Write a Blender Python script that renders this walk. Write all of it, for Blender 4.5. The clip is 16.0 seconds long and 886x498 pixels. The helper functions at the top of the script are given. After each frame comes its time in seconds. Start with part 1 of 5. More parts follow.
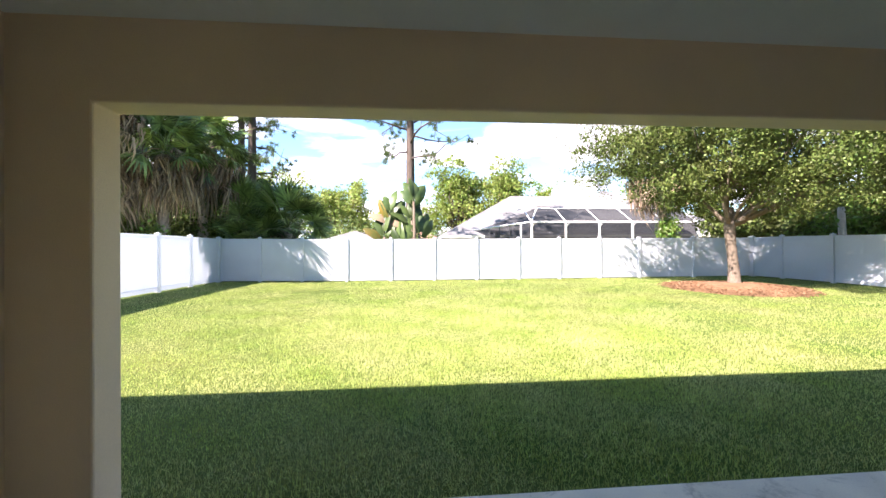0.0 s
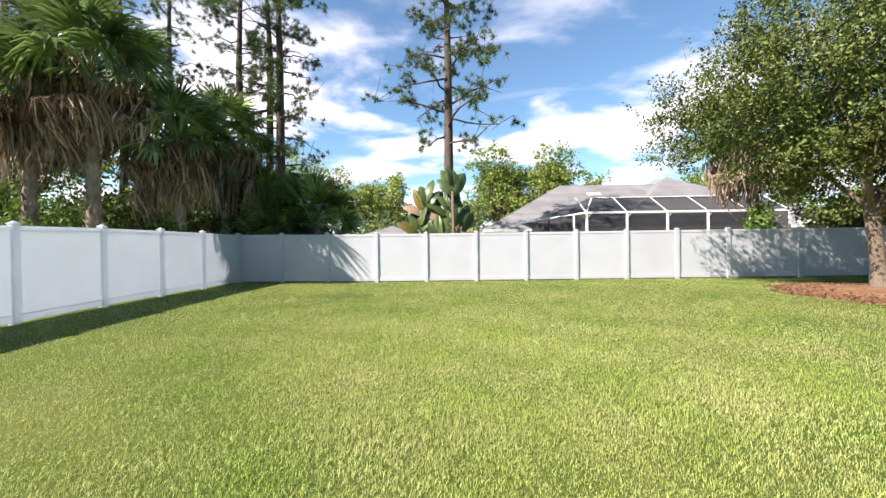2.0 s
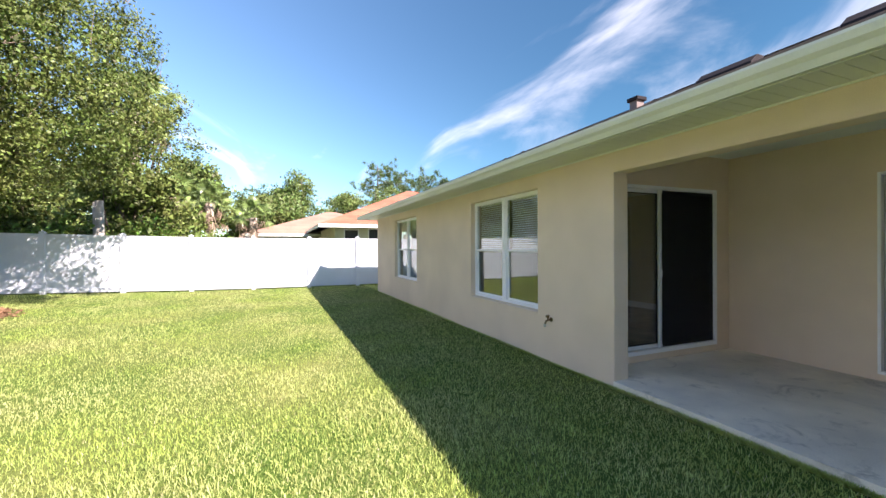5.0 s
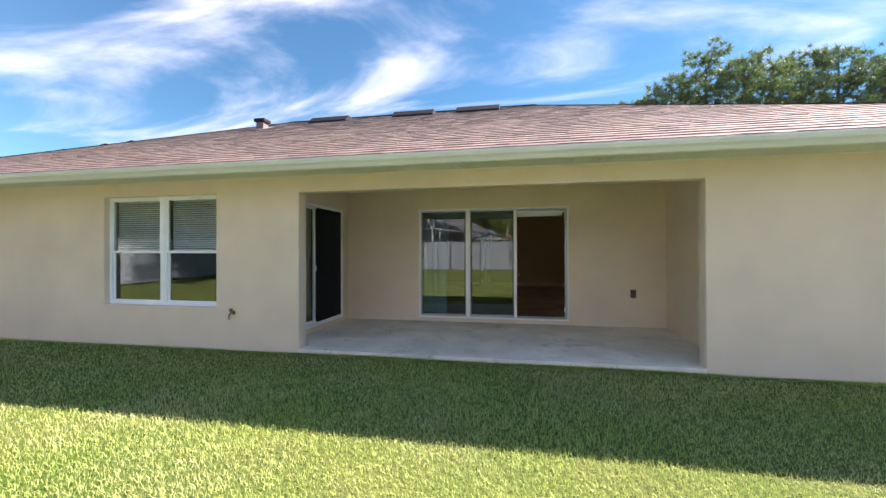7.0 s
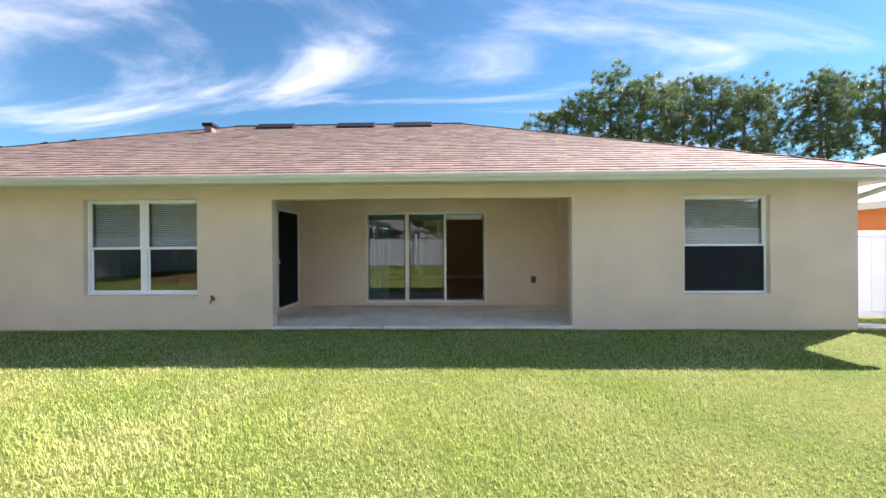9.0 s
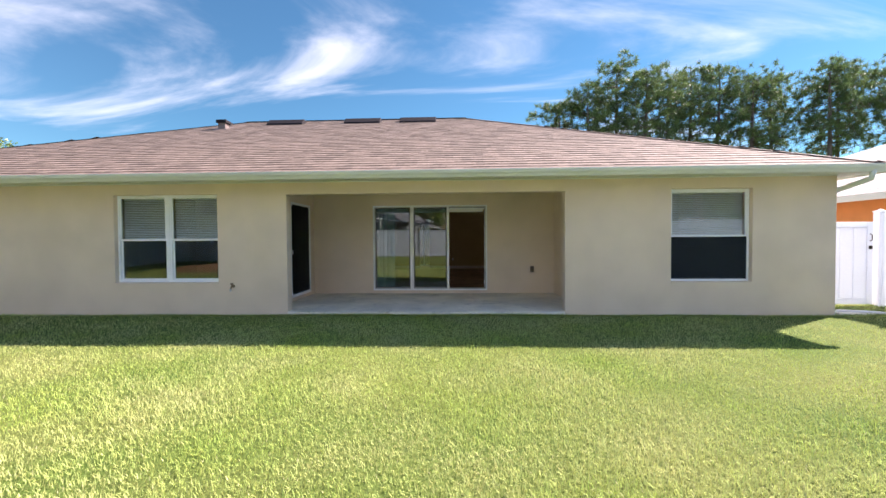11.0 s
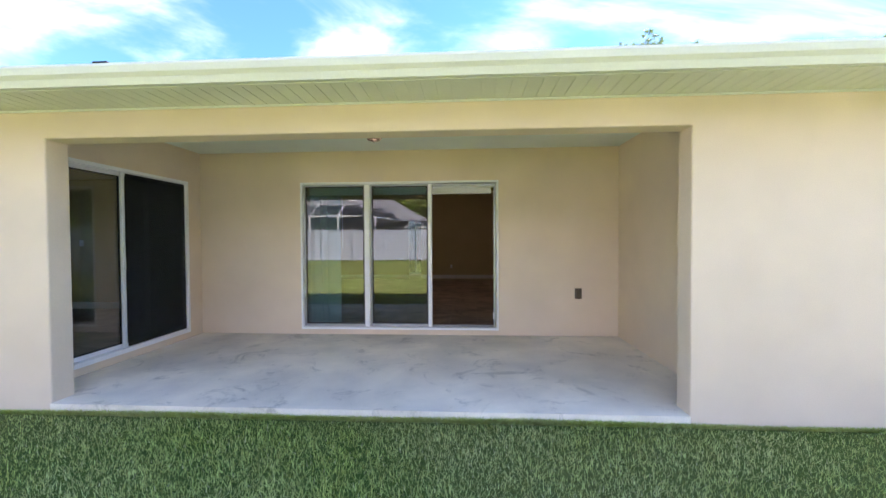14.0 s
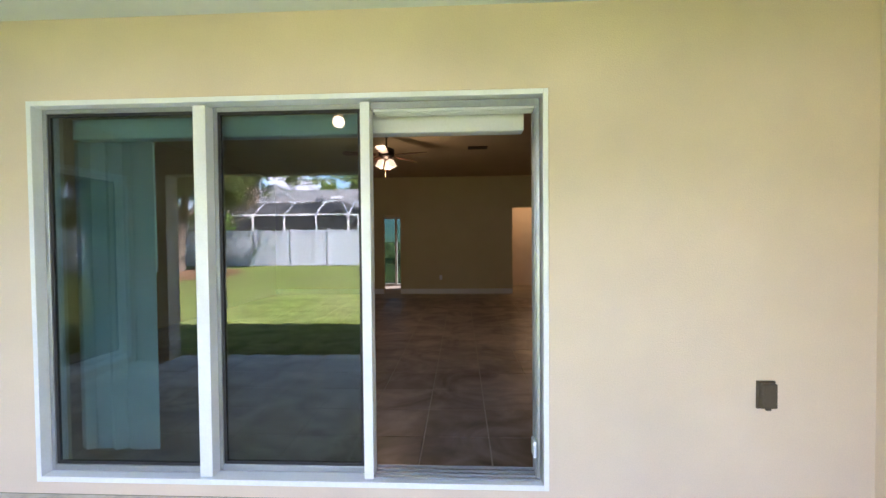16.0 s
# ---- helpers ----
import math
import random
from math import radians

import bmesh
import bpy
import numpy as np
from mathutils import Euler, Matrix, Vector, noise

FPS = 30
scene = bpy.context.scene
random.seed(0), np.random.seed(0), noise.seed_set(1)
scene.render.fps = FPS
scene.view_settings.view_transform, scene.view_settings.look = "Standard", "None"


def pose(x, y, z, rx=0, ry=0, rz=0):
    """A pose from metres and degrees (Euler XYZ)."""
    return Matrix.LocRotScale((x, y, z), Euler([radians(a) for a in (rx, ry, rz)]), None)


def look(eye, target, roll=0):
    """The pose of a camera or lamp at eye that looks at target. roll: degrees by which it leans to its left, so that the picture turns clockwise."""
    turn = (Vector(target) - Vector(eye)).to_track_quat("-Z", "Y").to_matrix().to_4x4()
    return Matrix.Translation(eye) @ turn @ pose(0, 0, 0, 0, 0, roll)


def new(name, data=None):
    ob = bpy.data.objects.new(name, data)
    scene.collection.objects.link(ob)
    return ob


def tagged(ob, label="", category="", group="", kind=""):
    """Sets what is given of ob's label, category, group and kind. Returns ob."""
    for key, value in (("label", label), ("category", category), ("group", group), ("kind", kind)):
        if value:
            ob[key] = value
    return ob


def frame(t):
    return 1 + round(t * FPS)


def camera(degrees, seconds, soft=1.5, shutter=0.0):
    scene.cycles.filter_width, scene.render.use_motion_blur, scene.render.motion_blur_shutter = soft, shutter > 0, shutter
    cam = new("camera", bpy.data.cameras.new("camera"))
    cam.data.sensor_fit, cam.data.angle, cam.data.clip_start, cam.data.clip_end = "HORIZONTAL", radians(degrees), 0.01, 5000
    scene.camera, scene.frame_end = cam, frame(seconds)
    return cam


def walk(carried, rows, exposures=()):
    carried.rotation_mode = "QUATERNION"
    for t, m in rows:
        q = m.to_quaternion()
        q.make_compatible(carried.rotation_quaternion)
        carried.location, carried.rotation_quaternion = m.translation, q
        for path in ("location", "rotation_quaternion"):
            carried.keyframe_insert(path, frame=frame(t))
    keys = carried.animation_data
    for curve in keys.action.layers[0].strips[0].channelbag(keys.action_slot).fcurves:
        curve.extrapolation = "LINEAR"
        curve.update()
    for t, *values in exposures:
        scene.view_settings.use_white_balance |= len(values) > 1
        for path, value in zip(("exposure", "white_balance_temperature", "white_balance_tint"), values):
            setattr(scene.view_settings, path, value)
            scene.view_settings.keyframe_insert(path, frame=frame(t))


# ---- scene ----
cam = camera(95.7, 16.0)
PATH = [
    (0, (-1.088, -2.285, 1.416), (-0.912, -0.293, 1.426), -0.4),
    (0.5, (-1.162, -1.892, 1.452), (-1.125, 0.108, 1.449), -0.4),
    (1, (-1.138, -1.418, 1.363), (-1.158, 0.582, 1.356), -0.6),
    (1.5, (-1.024, -0.69, 1.389), (-1.085, 1.309, 1.376), -0.7),
    (2, (-0.943, 0.116, 1.431), (-0.973, 2.115, 1.421), -0.8),
    (2.5, (-0.9, 0.855, 1.418), (-0.72, 2.847, 1.413), -1.0),
    (3, (-0.804, 1.496, 1.42), (-0.164, 3.391, 1.416), -1.1),
    (3.5, (-0.685, 1.961, 1.47), (0.534, 3.547, 1.457), -1.0),
    (4, (-0.634, 2.487, 1.439), (1.114, 3.459, 1.426), -0.8),
    (4.5, (-0.591, 2.862, 1.428), (1.409, 2.922, 1.416), -0.5),
    (5, (-0.693, 3.222, 1.39), (1.153, 2.452, 1.383), -0.3),
    (5.2, (-0.704, 3.398, 1.388), (1.009, 2.365, 1.385), -0.4),
    (7.3, (-0.571, 5.312, 1.322), (-0.302, 3.33, 1.332), -0.1),
    (7.5, (-0.593, 5.498, 1.315), (-0.383, 3.509, 1.323), -0.1),
    (8, (-0.571, 5.948, 1.333), (-0.473, 3.95, 1.336), -0.3),
    (8.5, (-0.598, 6.381, 1.321), (-0.549, 4.382, 1.322), -0.3),
    (10.8, (-0.696, 7.374, 1.31), (-0.624, 5.376, 1.266), -0.5),
    (11, (-0.721, 7.257, 1.311), (-0.639, 5.259, 1.263), -0.4),
    (11.5, (-0.792, 6.753, 1.291), (-0.692, 4.757, 1.234), -0.4),
    (12, (-0.785, 6.169, 1.288), (-0.68, 4.172, 1.229), -0.5),
    (12.5, (-0.803, 5.561, 1.292), (-0.696, 3.565, 1.236), -0.5),
    (13, (-0.831, 4.821, 1.283), (-0.716, 2.825, 1.234), -0.4),
    (13.5, (-0.909, 3.935, 1.292), (-0.791, 1.939, 1.248), -0.5),
    (14, (-0.956, 3.063, 1.32), (-0.837, 1.067, 1.276), -0.3),
    (14.5, (-0.933, 2.19, 1.313), (-0.838, 0.192, 1.283), -0.2),
    (15, (-0.896, 1.309, 1.367), (-0.823, -0.689, 1.32), -0.1),
    (15.5, (-0.888, 0.463, 1.375), (-0.824, -1.535, 1.317), -0.0),
    (16, (-0.943, -0.407, 1.373), (-0.853, -2.405, 1.33), -0.5),
]
walk(cam, [(t, look(eye, target, roll)) for t, eye, target, roll in PATH],
     [(0, 2.15, 6500, 29), (0.5, 1.95, 6550, 28), (1.0, 1.55, 6600, 25), (2.0, 1.22, 6600, 22), (3.0, 1.18, 6600, 22), (4.0, 1.02, 6550, 24), (4.5, 1.5, 6500, 28), (5.0, 1.85, 6500, 30), (7.5, 2.08, 6500, 33), (11.0, 1.88, 6500, 31), (12.5, 2.1, 6500, 33), (13.5, 2.72, 6350, 37), (14.0, 3.1, 6350, 39), (14.5, 3.68, 6350, 42), (15.2, 4.05, 6200, 39), (16.0, 4.1, 6000, 34)])

# ---- world, sun, exposure ----
SUN_DIR = Vector((-2.50, -1.58, 2.55)).normalized()
sun_el = math.asin(SUN_DIR.z)
sun_az = math.atan2(SUN_DIR.x, SUN_DIR.y)


def build_world():
    w = bpy.data.worlds.new("sky")
    scene.world = w
    w.use_nodes = True
    nt = w.node_tree
    nt.nodes.clear()
    out = nt.nodes.new("ShaderNodeOutputWorld")
    bg = nt.nodes.new("ShaderNodeBackground")
    sky = nt.nodes.new("ShaderNodeTexSky")
    sky.sky_type, sky.sun_disc = "NISHITA", False
    sky.sun_elevation, sky.sun_rotation = sun_el, sun_az
    sky.air_density, sky.dust_density, sky.ozone_density = 1.0, 0.0, 2.0
    tc = nt.nodes.new("ShaderNodeTexCoord")
    sep = nt.nodes.new("ShaderNodeSeparateXYZ")
    nt.links.new(tc.outputs["Generated"], sep.inputs[0])
    zc = nt.nodes.new("ShaderNodeMath")
    zc.operation = "MAXIMUM"
    zc.inputs[1].default_value = 0.03
    nt.links.new(sep.outputs["Z"], zc.inputs[0])
    za = nt.nodes.new("ShaderNodeMath")
    za.operation = "ADD"
    za.inputs[1].default_value = 0.12
    nt.links.new(zc.outputs[0], za.inputs[0])
    dx, dy = nt.nodes.new("ShaderNodeMath"), nt.nodes.new("ShaderNodeMath")
    dx.operation = dy.operation = "DIVIDE"
    nt.links.new(sep.outputs["X"], dx.inputs[0])
    nt.links.new(sep.outputs["Y"], dy.inputs[0])
    nt.links.new(za.outputs[0], dx.inputs[1])
    nt.links.new(za.outputs[0], dy.inputs[1])
    com = nt.nodes.new("ShaderNodeCombineXYZ")
    nt.links.new(dx.outputs[0], com.inputs[0])
    nt.links.new(dy.outputs[0], com.inputs[1])

    def layer(scale, stretch, turn, lo, hi, detail, shift, distortion=0.3):
        mp = nt.nodes.new("ShaderNodeMapping")
        mp.inputs["Scale"].default_value = (stretch, 1, 1)
        mp.inputs["Rotation"].default_value = (0, 0, radians(turn))
        mp.inputs["Location"].default_value = shift
        nt.links.new(com.outputs[0], mp.inputs[0])
        n = nt.nodes.new("ShaderNodeTexNoise")
        n.inputs["Scale"].default_value = scale
        n.inputs["Detail"].default_value = detail
        n.inputs["Roughness"].default_value = 0.55
        n.inputs["Distortion"].default_value = distortion
        nt.links.new(mp.outputs[0], n.inputs["Vector"])
        r = nt.nodes.new("ShaderNodeMapRange")
        r.interpolation_type = "SMOOTHSTEP"
        r.inputs[1].default_value, r.inputs[2].default_value = lo, hi
        nt.links.new(n.outputs["Fac"], r.inputs[0])
        return r.outputs[0]

    wisps = layer(1.1, 0.42, 35, 0.54, 0.76, 8, (1.3, 0.4, 0), 1.1)
    puffs = layer(1.15, 0.95, 10, 0.46, 0.62, 8, (4.1, 2.2, 0), 0.3)
    low = nt.nodes.new("ShaderNodeMapRange")
    low.inputs[1].default_value, low.inputs[2].default_value = 0.66, 0.34
    nt.links.new(sep.outputs["Z"], low.inputs[0])
    pl = nt.nodes.new("ShaderNodeMath")
    pl.operation = "MULTIPLY"
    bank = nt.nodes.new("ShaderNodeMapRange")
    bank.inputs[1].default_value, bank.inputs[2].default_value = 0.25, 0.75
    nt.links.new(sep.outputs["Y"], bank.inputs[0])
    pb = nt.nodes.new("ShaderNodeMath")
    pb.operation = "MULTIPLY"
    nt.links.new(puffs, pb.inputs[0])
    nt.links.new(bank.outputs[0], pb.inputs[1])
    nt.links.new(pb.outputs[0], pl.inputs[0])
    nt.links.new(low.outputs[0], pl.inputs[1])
    ws = nt.nodes.new("ShaderNodeMath")
    ws.operation = "MULTIPLY"
    ws.inputs[1].default_value = 0.75
    nt.links.new(wisps, ws.inputs[0])
    mx = nt.nodes.new("ShaderNodeMath")
    mx.operation = "MAXIMUM"
    nt.links.new(pl.outputs[0], mx.inputs[0])
    nt.links.new(ws.outputs[0], mx.inputs[1])
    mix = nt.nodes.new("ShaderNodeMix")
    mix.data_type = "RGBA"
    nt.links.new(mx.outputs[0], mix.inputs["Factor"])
    tint = nt.nodes.new("ShaderNodeMix")
    tint.data_type, tint.blend_type = "RGBA", "MULTIPLY"
    tint.inputs["Factor"].default_value = 1.0
    # sky colour is dimmed to the south and lifted to the north
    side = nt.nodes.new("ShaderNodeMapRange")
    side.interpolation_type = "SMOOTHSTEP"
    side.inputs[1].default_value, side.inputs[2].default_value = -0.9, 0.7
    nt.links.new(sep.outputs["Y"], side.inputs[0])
    sky_tint = nt.nodes.new("ShaderNodeMix")
    sky_tint.data_type = "RGBA"
    sky_tint.inputs["A"].default_value, sky_tint.inputs["B"].default_value = (0.24, 0.47, 0.48, 1), (0.84, 1.08, 1.06, 1)
    nt.links.new(side.outputs[0], sky_tint.inputs["Factor"])
    nt.links.new(sky_tint.outputs["Result"], tint.inputs["B"])
    nt.links.new(sky.outputs[0], tint.inputs["A"])
    nt.links.new(tint.outputs["Result"], mix.inputs["A"])
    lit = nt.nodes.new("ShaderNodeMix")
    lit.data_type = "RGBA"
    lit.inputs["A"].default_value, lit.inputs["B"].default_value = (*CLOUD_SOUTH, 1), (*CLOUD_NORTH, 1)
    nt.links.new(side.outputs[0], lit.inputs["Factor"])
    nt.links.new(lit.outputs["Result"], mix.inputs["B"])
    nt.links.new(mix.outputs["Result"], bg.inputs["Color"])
    bg.inputs["Strength"].default_value = SKY
    nt.links.new(bg.outputs[0], out.inputs["Surface"])


SKY = 0.085
# north clouds are set brighter, which also lifts the shaded garden wall
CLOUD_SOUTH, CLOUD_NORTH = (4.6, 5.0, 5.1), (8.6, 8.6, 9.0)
build_world()
sun = new("sun", bpy.data.lights.new("sun", "SUN"))
sun.data.energy, sun.data.angle, sun.data.color = 5.0, radians(0.55), (1.0, 0.94, 0.80)
sun.matrix_world = Matrix.Translation((0, 0, 20)) @ SUN_DIR.to_track_quat("Z", "Y").to_matrix().to_4x4()


# ---- materials ----
def surf(name, color, rough=0.7, var=0.12, scale=3.0, fine=60.0, bump=0.2, metal=0.0, color2=None, depth=0.01,
         stains=0.0, spots=0.0, spec=0.5, rand=0.0, island=0.0, swirl=0.0, trans=0.0, hue=0.0, stretch=(1, 1, 1)):
    """A procedural surface: a base colour with variation at two scales, fine relief and gloss."""
    m = bpy.data.materials.new(name)
    m.use_nodes = True
    nt = m.node_tree
    b = nt.nodes["Principled BSDF"]
    geo = nt.nodes.new("ShaderNodeNewGeometry")
    mp = nt.nodes.new("ShaderNodeMapping")
    mp.inputs["Scale"].default_value = stretch
    nt.links.new(geo.outputs["Position"], mp.inputs[0])
    n1, n2 = nt.nodes.new("ShaderNodeTexNoise"), nt.nodes.new("ShaderNodeTexNoise")
    n1.inputs["Scale"].default_value, n2.inputs["Scale"].default_value = scale, fine
    n1.inputs["Detail"].default_value, n2.inputs["Detail"].default_value = 5, 3
    n1.inputs["Distortion"].default_value = swirl
    for n in (n1, n2):
        nt.links.new(mp.outputs[0], n.inputs["Vector"])
    c2 = color2 or tuple(c * (1 - var * 2) for c in color)
    r1 = nt.nodes.new("ShaderNodeMapRange")
    r1.inputs[1].default_value, r1.inputs[2].default_value = 0.35, 0.68
    nt.links.new(n1.outputs["Fac"], r1.inputs[0])
    mix = nt.nodes.new("ShaderNodeMix")
    mix.data_type = "RGBA"
    mix.inputs["A"].default_value, mix.inputs["B"].default_value = (*color, 1), (*c2, 1)
    nt.links.new(r1.outputs[0], mix.inputs["Factor"])
    hsv = nt.nodes.new("ShaderNodeHueSaturation")
    nt.links.new(mix.outputs["Result"], hsv.inputs["Color"])
    val = nt.nodes.new("ShaderNodeMapRange")
    val.inputs[1].default_value, val.inputs[2].default_value = 0.25, 0.75
    val.inputs[3].default_value, val.inputs[4].default_value = 1 - var, 1 + var
    nt.links.new(n2.outputs["Fac"], val.inputs[0])
    last = val.outputs[0]

    def times(sock, spread):
        nonlocal last
        mr = nt.nodes.new("ShaderNodeMapRange")
        mr.inputs[3].default_value, mr.inputs[4].default_value = 1 - spread, 1 + spread
        nt.links.new(sock, mr.inputs[0])
        mu = nt.nodes.new("ShaderNodeMath")
        mu.operation = "MULTIPLY"
        nt.links.new(last, mu.inputs[0])
        nt.links.new(mr.outputs[0], mu.inputs[1])
        last = mu.outputs[0]

    if rand:
        times(nt.nodes.new("ShaderNodeObjectInfo").outputs["Random"], rand)
    if island:
        times(geo.outputs["Random Per Island"], island)
    if stains:
        n3 = nt.nodes.new("ShaderNodeTexNoise")
        n3.inputs["Scale"].default_value, n3.inputs["Detail"].default_value = scale * 0.35, 6
        n3.inputs["Distortion"].default_value = 1.2
        nt.links.new(mp.outputs[0], n3.inputs["Vector"])
        times(n3.outputs["Fac"], stains * 2)
    if spots:
        n4 = nt.nodes.new("ShaderNodeTexNoise")
        n4.inputs["Scale"].default_value, n4.inputs["Detail"].default_value = 2.6, 9
        n4.inputs["Roughness"].default_value, n4.inputs["Distortion"].default_value = 0.78, 1.1
        nt.links.new(mp.outputs[0], n4.inputs["Vector"])
        r4 = nt.nodes.new("ShaderNodeMapRange")
        r4.inputs[1].default_value, r4.inputs[2].default_value = 0.55, 0.67
        nt.links.new(n4.outputs["Fac"], r4.inputs[0])
        m4 = nt.nodes.new("ShaderNodeMath")
        m4.operation = "MULTIPLY_ADD"
        m4.inputs[1].default_value, m4.inputs[2].default_value = -spots, 1.0
        nt.links.new(r4.outputs[0], m4.inputs[0])
        m5 = nt.nodes.new("ShaderNodeMath")
        m5.operation = "MULTIPLY"
        nt.links.new(last, m5.inputs[0])
        nt.links.new(m4.outputs[0], m5.inputs[1])
        last = m5.outputs[0]
    nt.links.new(last, hsv.inputs["Value"])
    if hue:
        mh = nt.nodes.new("ShaderNodeMapRange")
        mh.inputs[3].default_value, mh.inputs[4].default_value = 0.5 - hue, 0.5 + hue
        nt.links.new(geo.outputs["Random Per Island"], mh.inputs[0])
        nt.links.new(mh.outputs[0], hsv.inputs["Hue"])
    nt.links.new(hsv.outputs[0], b.inputs["Base Color"])
    b.inputs["Roughness"].default_value, b.inputs["Metallic"].default_value = rough, metal
    b.inputs["Specular IOR Level"].default_value = spec
    if bump:
        bp = nt.nodes.new("ShaderNodeBump")
        bp.inputs["Strength"].default_value, bp.inputs["Distance"].default_value = bump, depth
        nt.links.new(n2.outputs["Fac"], bp.inputs["Height"])
        nt.links.new(bp.outputs[0], b.inputs["Normal"])
    if trans:
        tr = nt.nodes.new("ShaderNodeBsdfTranslucent")
        nt.links.new(hsv.outputs[0], tr.inputs["Color"])
        ms = nt.nodes.new("ShaderNodeMixShader")
        ms.inputs[0].default_value = trans
        nt.links.new(b.outputs[0], ms.inputs[1])
        nt.links.new(tr.outputs[0], ms.inputs[2])
        nt.links.new(ms.outputs[0], nt.nodes["Material Output"].inputs["Surface"])
    return m


def glass_mat(name, tint, gloss=1.0, rough=0.0):
    m = bpy.data.materials.new(name)
    m.use_nodes = True
    nt = m.node_tree
    nt.nodes.clear()
    out = nt.nodes.new("ShaderNodeOutputMaterial")
    t, g = nt.nodes.new("ShaderNodeBsdfTransparent"), nt.nodes.new("ShaderNodeBsdfGlossy")
    t.inputs["Color"].default_value = (*tint, 1)
    g.inputs["Roughness"].default_value = rough
    g.inputs["Color"].default_value = (gloss, gloss, gloss, 1)
    lw = nt.nodes.new("ShaderNodeLayerWeight")
    lw.inputs["Blend"].default_value = 0.5
    pw, f = nt.nodes.new("ShaderNodeMath"), nt.nodes.new("ShaderNodeMath")
    pw.operation, f.operation = "POWER", "MULTIPLY_ADD"
    pw.inputs[1].default_value = 4.0
    f.inputs[1].default_value, f.inputs[2].default_value = 0.80, 0.068
    nt.links.new(lw.outputs["Facing"], pw.inputs[0])
    nt.links.new(pw.outputs[0], f.inputs[0])
    nz = nt.nodes.new("ShaderNodeTexNoise")
    nz.inputs["Scale"].default_value = 1.3
    bp = nt.nodes.new("ShaderNodeBump")
    bp.inputs["Strength"].default_value, bp.inputs["Distance"].default_value = 0.02, 0.01
    nt.links.new(nz.outputs["Fac"], bp.inputs["Height"])
    nt.links.new(bp.outputs[0], g.inputs["Normal"])
    mx = nt.nodes.new("ShaderNodeMixShader")
    nt.links.new(f.outputs[0], mx.inputs[0])
    nt.links.new(t.outputs[0], mx.inputs[1])
    nt.links.new(g.outputs[0], mx.inputs[2])
    nt.links.new(mx.outputs[0], out.inputs["Surface"])
    return m


def screen_mat(name, color, cover):
    m = bpy.data.materials.new(name)
    m.use_nodes = True
    nt = m.node_tree
    nt.nodes.clear()
    out = nt.nodes.new("ShaderNodeOutputMaterial")
    t, d = nt.nodes.new("ShaderNodeBsdfTransparent"), nt.nodes.new("ShaderNodeBsdfDiffuse")
    d.inputs["Color"].default_value = (*color, 1)
    mx = nt.nodes.new("ShaderNodeMixShader")
    mx.inputs[0].default_value = cover
    nt.links.new(t.outputs[0], mx.inputs[1])
    nt.links.new(d.outputs[0], mx.inputs[2])
    nt.links.new(mx.outputs[0], out.inputs["Surface"])
    return m


def glow_mat(name, color, strength):
    m = bpy.data.materials.new(name)
    m.use_nodes = True
    b = m.node_tree.nodes["Principled BSDF"]
    b.inputs["Base Color"].default_value = (*[c * 0.3 for c in color], 1)
    b.inputs["Emission Color"].default_value = (*color, 1)
    b.inputs["Emission Strength"].default_value = strength
    return m


STUCCO = surf("stucco", (0.77, 0.63, 0.485), 0.9, 0.05, 1.2, 150, 0.5, depth=0.004, stains=0.03)
TRIM = surf("painted_trim", (0.70, 0.73, 0.68), 0.5, 0.03, 2, 60, 0.08, depth=0.002)
CEIL = surf("lanai_ceiling_paint", (0.76, 0.80, 0.74), 0.85, 0.03, 2, 180, 0.3, depth=0.003)
SLAB = surf("concrete_slab", (0.85, 0.78, 0.65), 0.85, 0.08, 1.6, 120, 0.3, depth=0.003, color2=(0.68, 0.63, 0.54), stains=0.22, spots=0.36)
VINYL = surf("white_vinyl", (0.80, 0.84, 0.90), 0.45, 0.02, 1.5, 40, 0.03, depth=0.002, stains=0.03, trans=0.46)
ALU = surf("white_aluminium", (0.88, 0.89, 0.90), 0.4, 0.03, 4, 90, 0.05, depth=0.001)
GREYALU = surf("grey_aluminium_track", (0.42, 0.44, 0.45), 0.35, 0.08, 5, 90, 0.05, metal=0.6, depth=0.001)
GASKET = surf("black_gasket", (0.02, 0.02, 0.022), 0.6, 0.1, 5, 90, 0.0)
GLASS = glass_mat("window_glass", (0.93, 0.96, 0.95))
GLASS_DK = glass_mat("tinted_door_glass", (0.58, 0.70, 0.70))
SCREEN = screen_mat("insect_or_dimming_screen", (0.03, 0.035, 0.04), 0.72)
CAGE_SCREEN = screen_mat("pool_cage_screen", (0.035, 0.038, 0.044), 0.78)
BLIND = surf("blind_slat", (0.86, 0.86, 0.85), 0.6, 0.04, 5, 60, 0.0)
FABRIC = surf("vertical_blind_vinyl", (0.40, 0.46, 0.48), 0.6, 0.05, 5, 60, 0.05)
SHINGLE = surf("roof_shingle", (0.215, 0.163, 0.132), 0.85, 0.22, 14.0, 160, 0.6, depth=0.004, island=0.22, color2=(0.15, 0.112, 0.09), spec=0.3)
GREYROOF = surf("grey_roof_shingle", (0.235, 0.235, 0.245), 0.92, 0.12, 0.8, 60, 0.4, island=0.10, spec=0.2)
TERRACOTTA = surf("terracotta_tile", (0.40, 0.14, 0.08), 0.8, 0.15, 1.0, 60, 0.4, island=0.15, rand=0.1)
PINKROOF = surf("tan_roof_shingle", (0.31, 0.185, 0.135), 0.9, 0.1, 1.0, 60, 0.4, island=0.08)
WHITETILE = surf("pale_roof_tile", (0.38, 0.345, 0.32), 0.8, 0.12, 1.0, 60, 0.4, island=0.12)
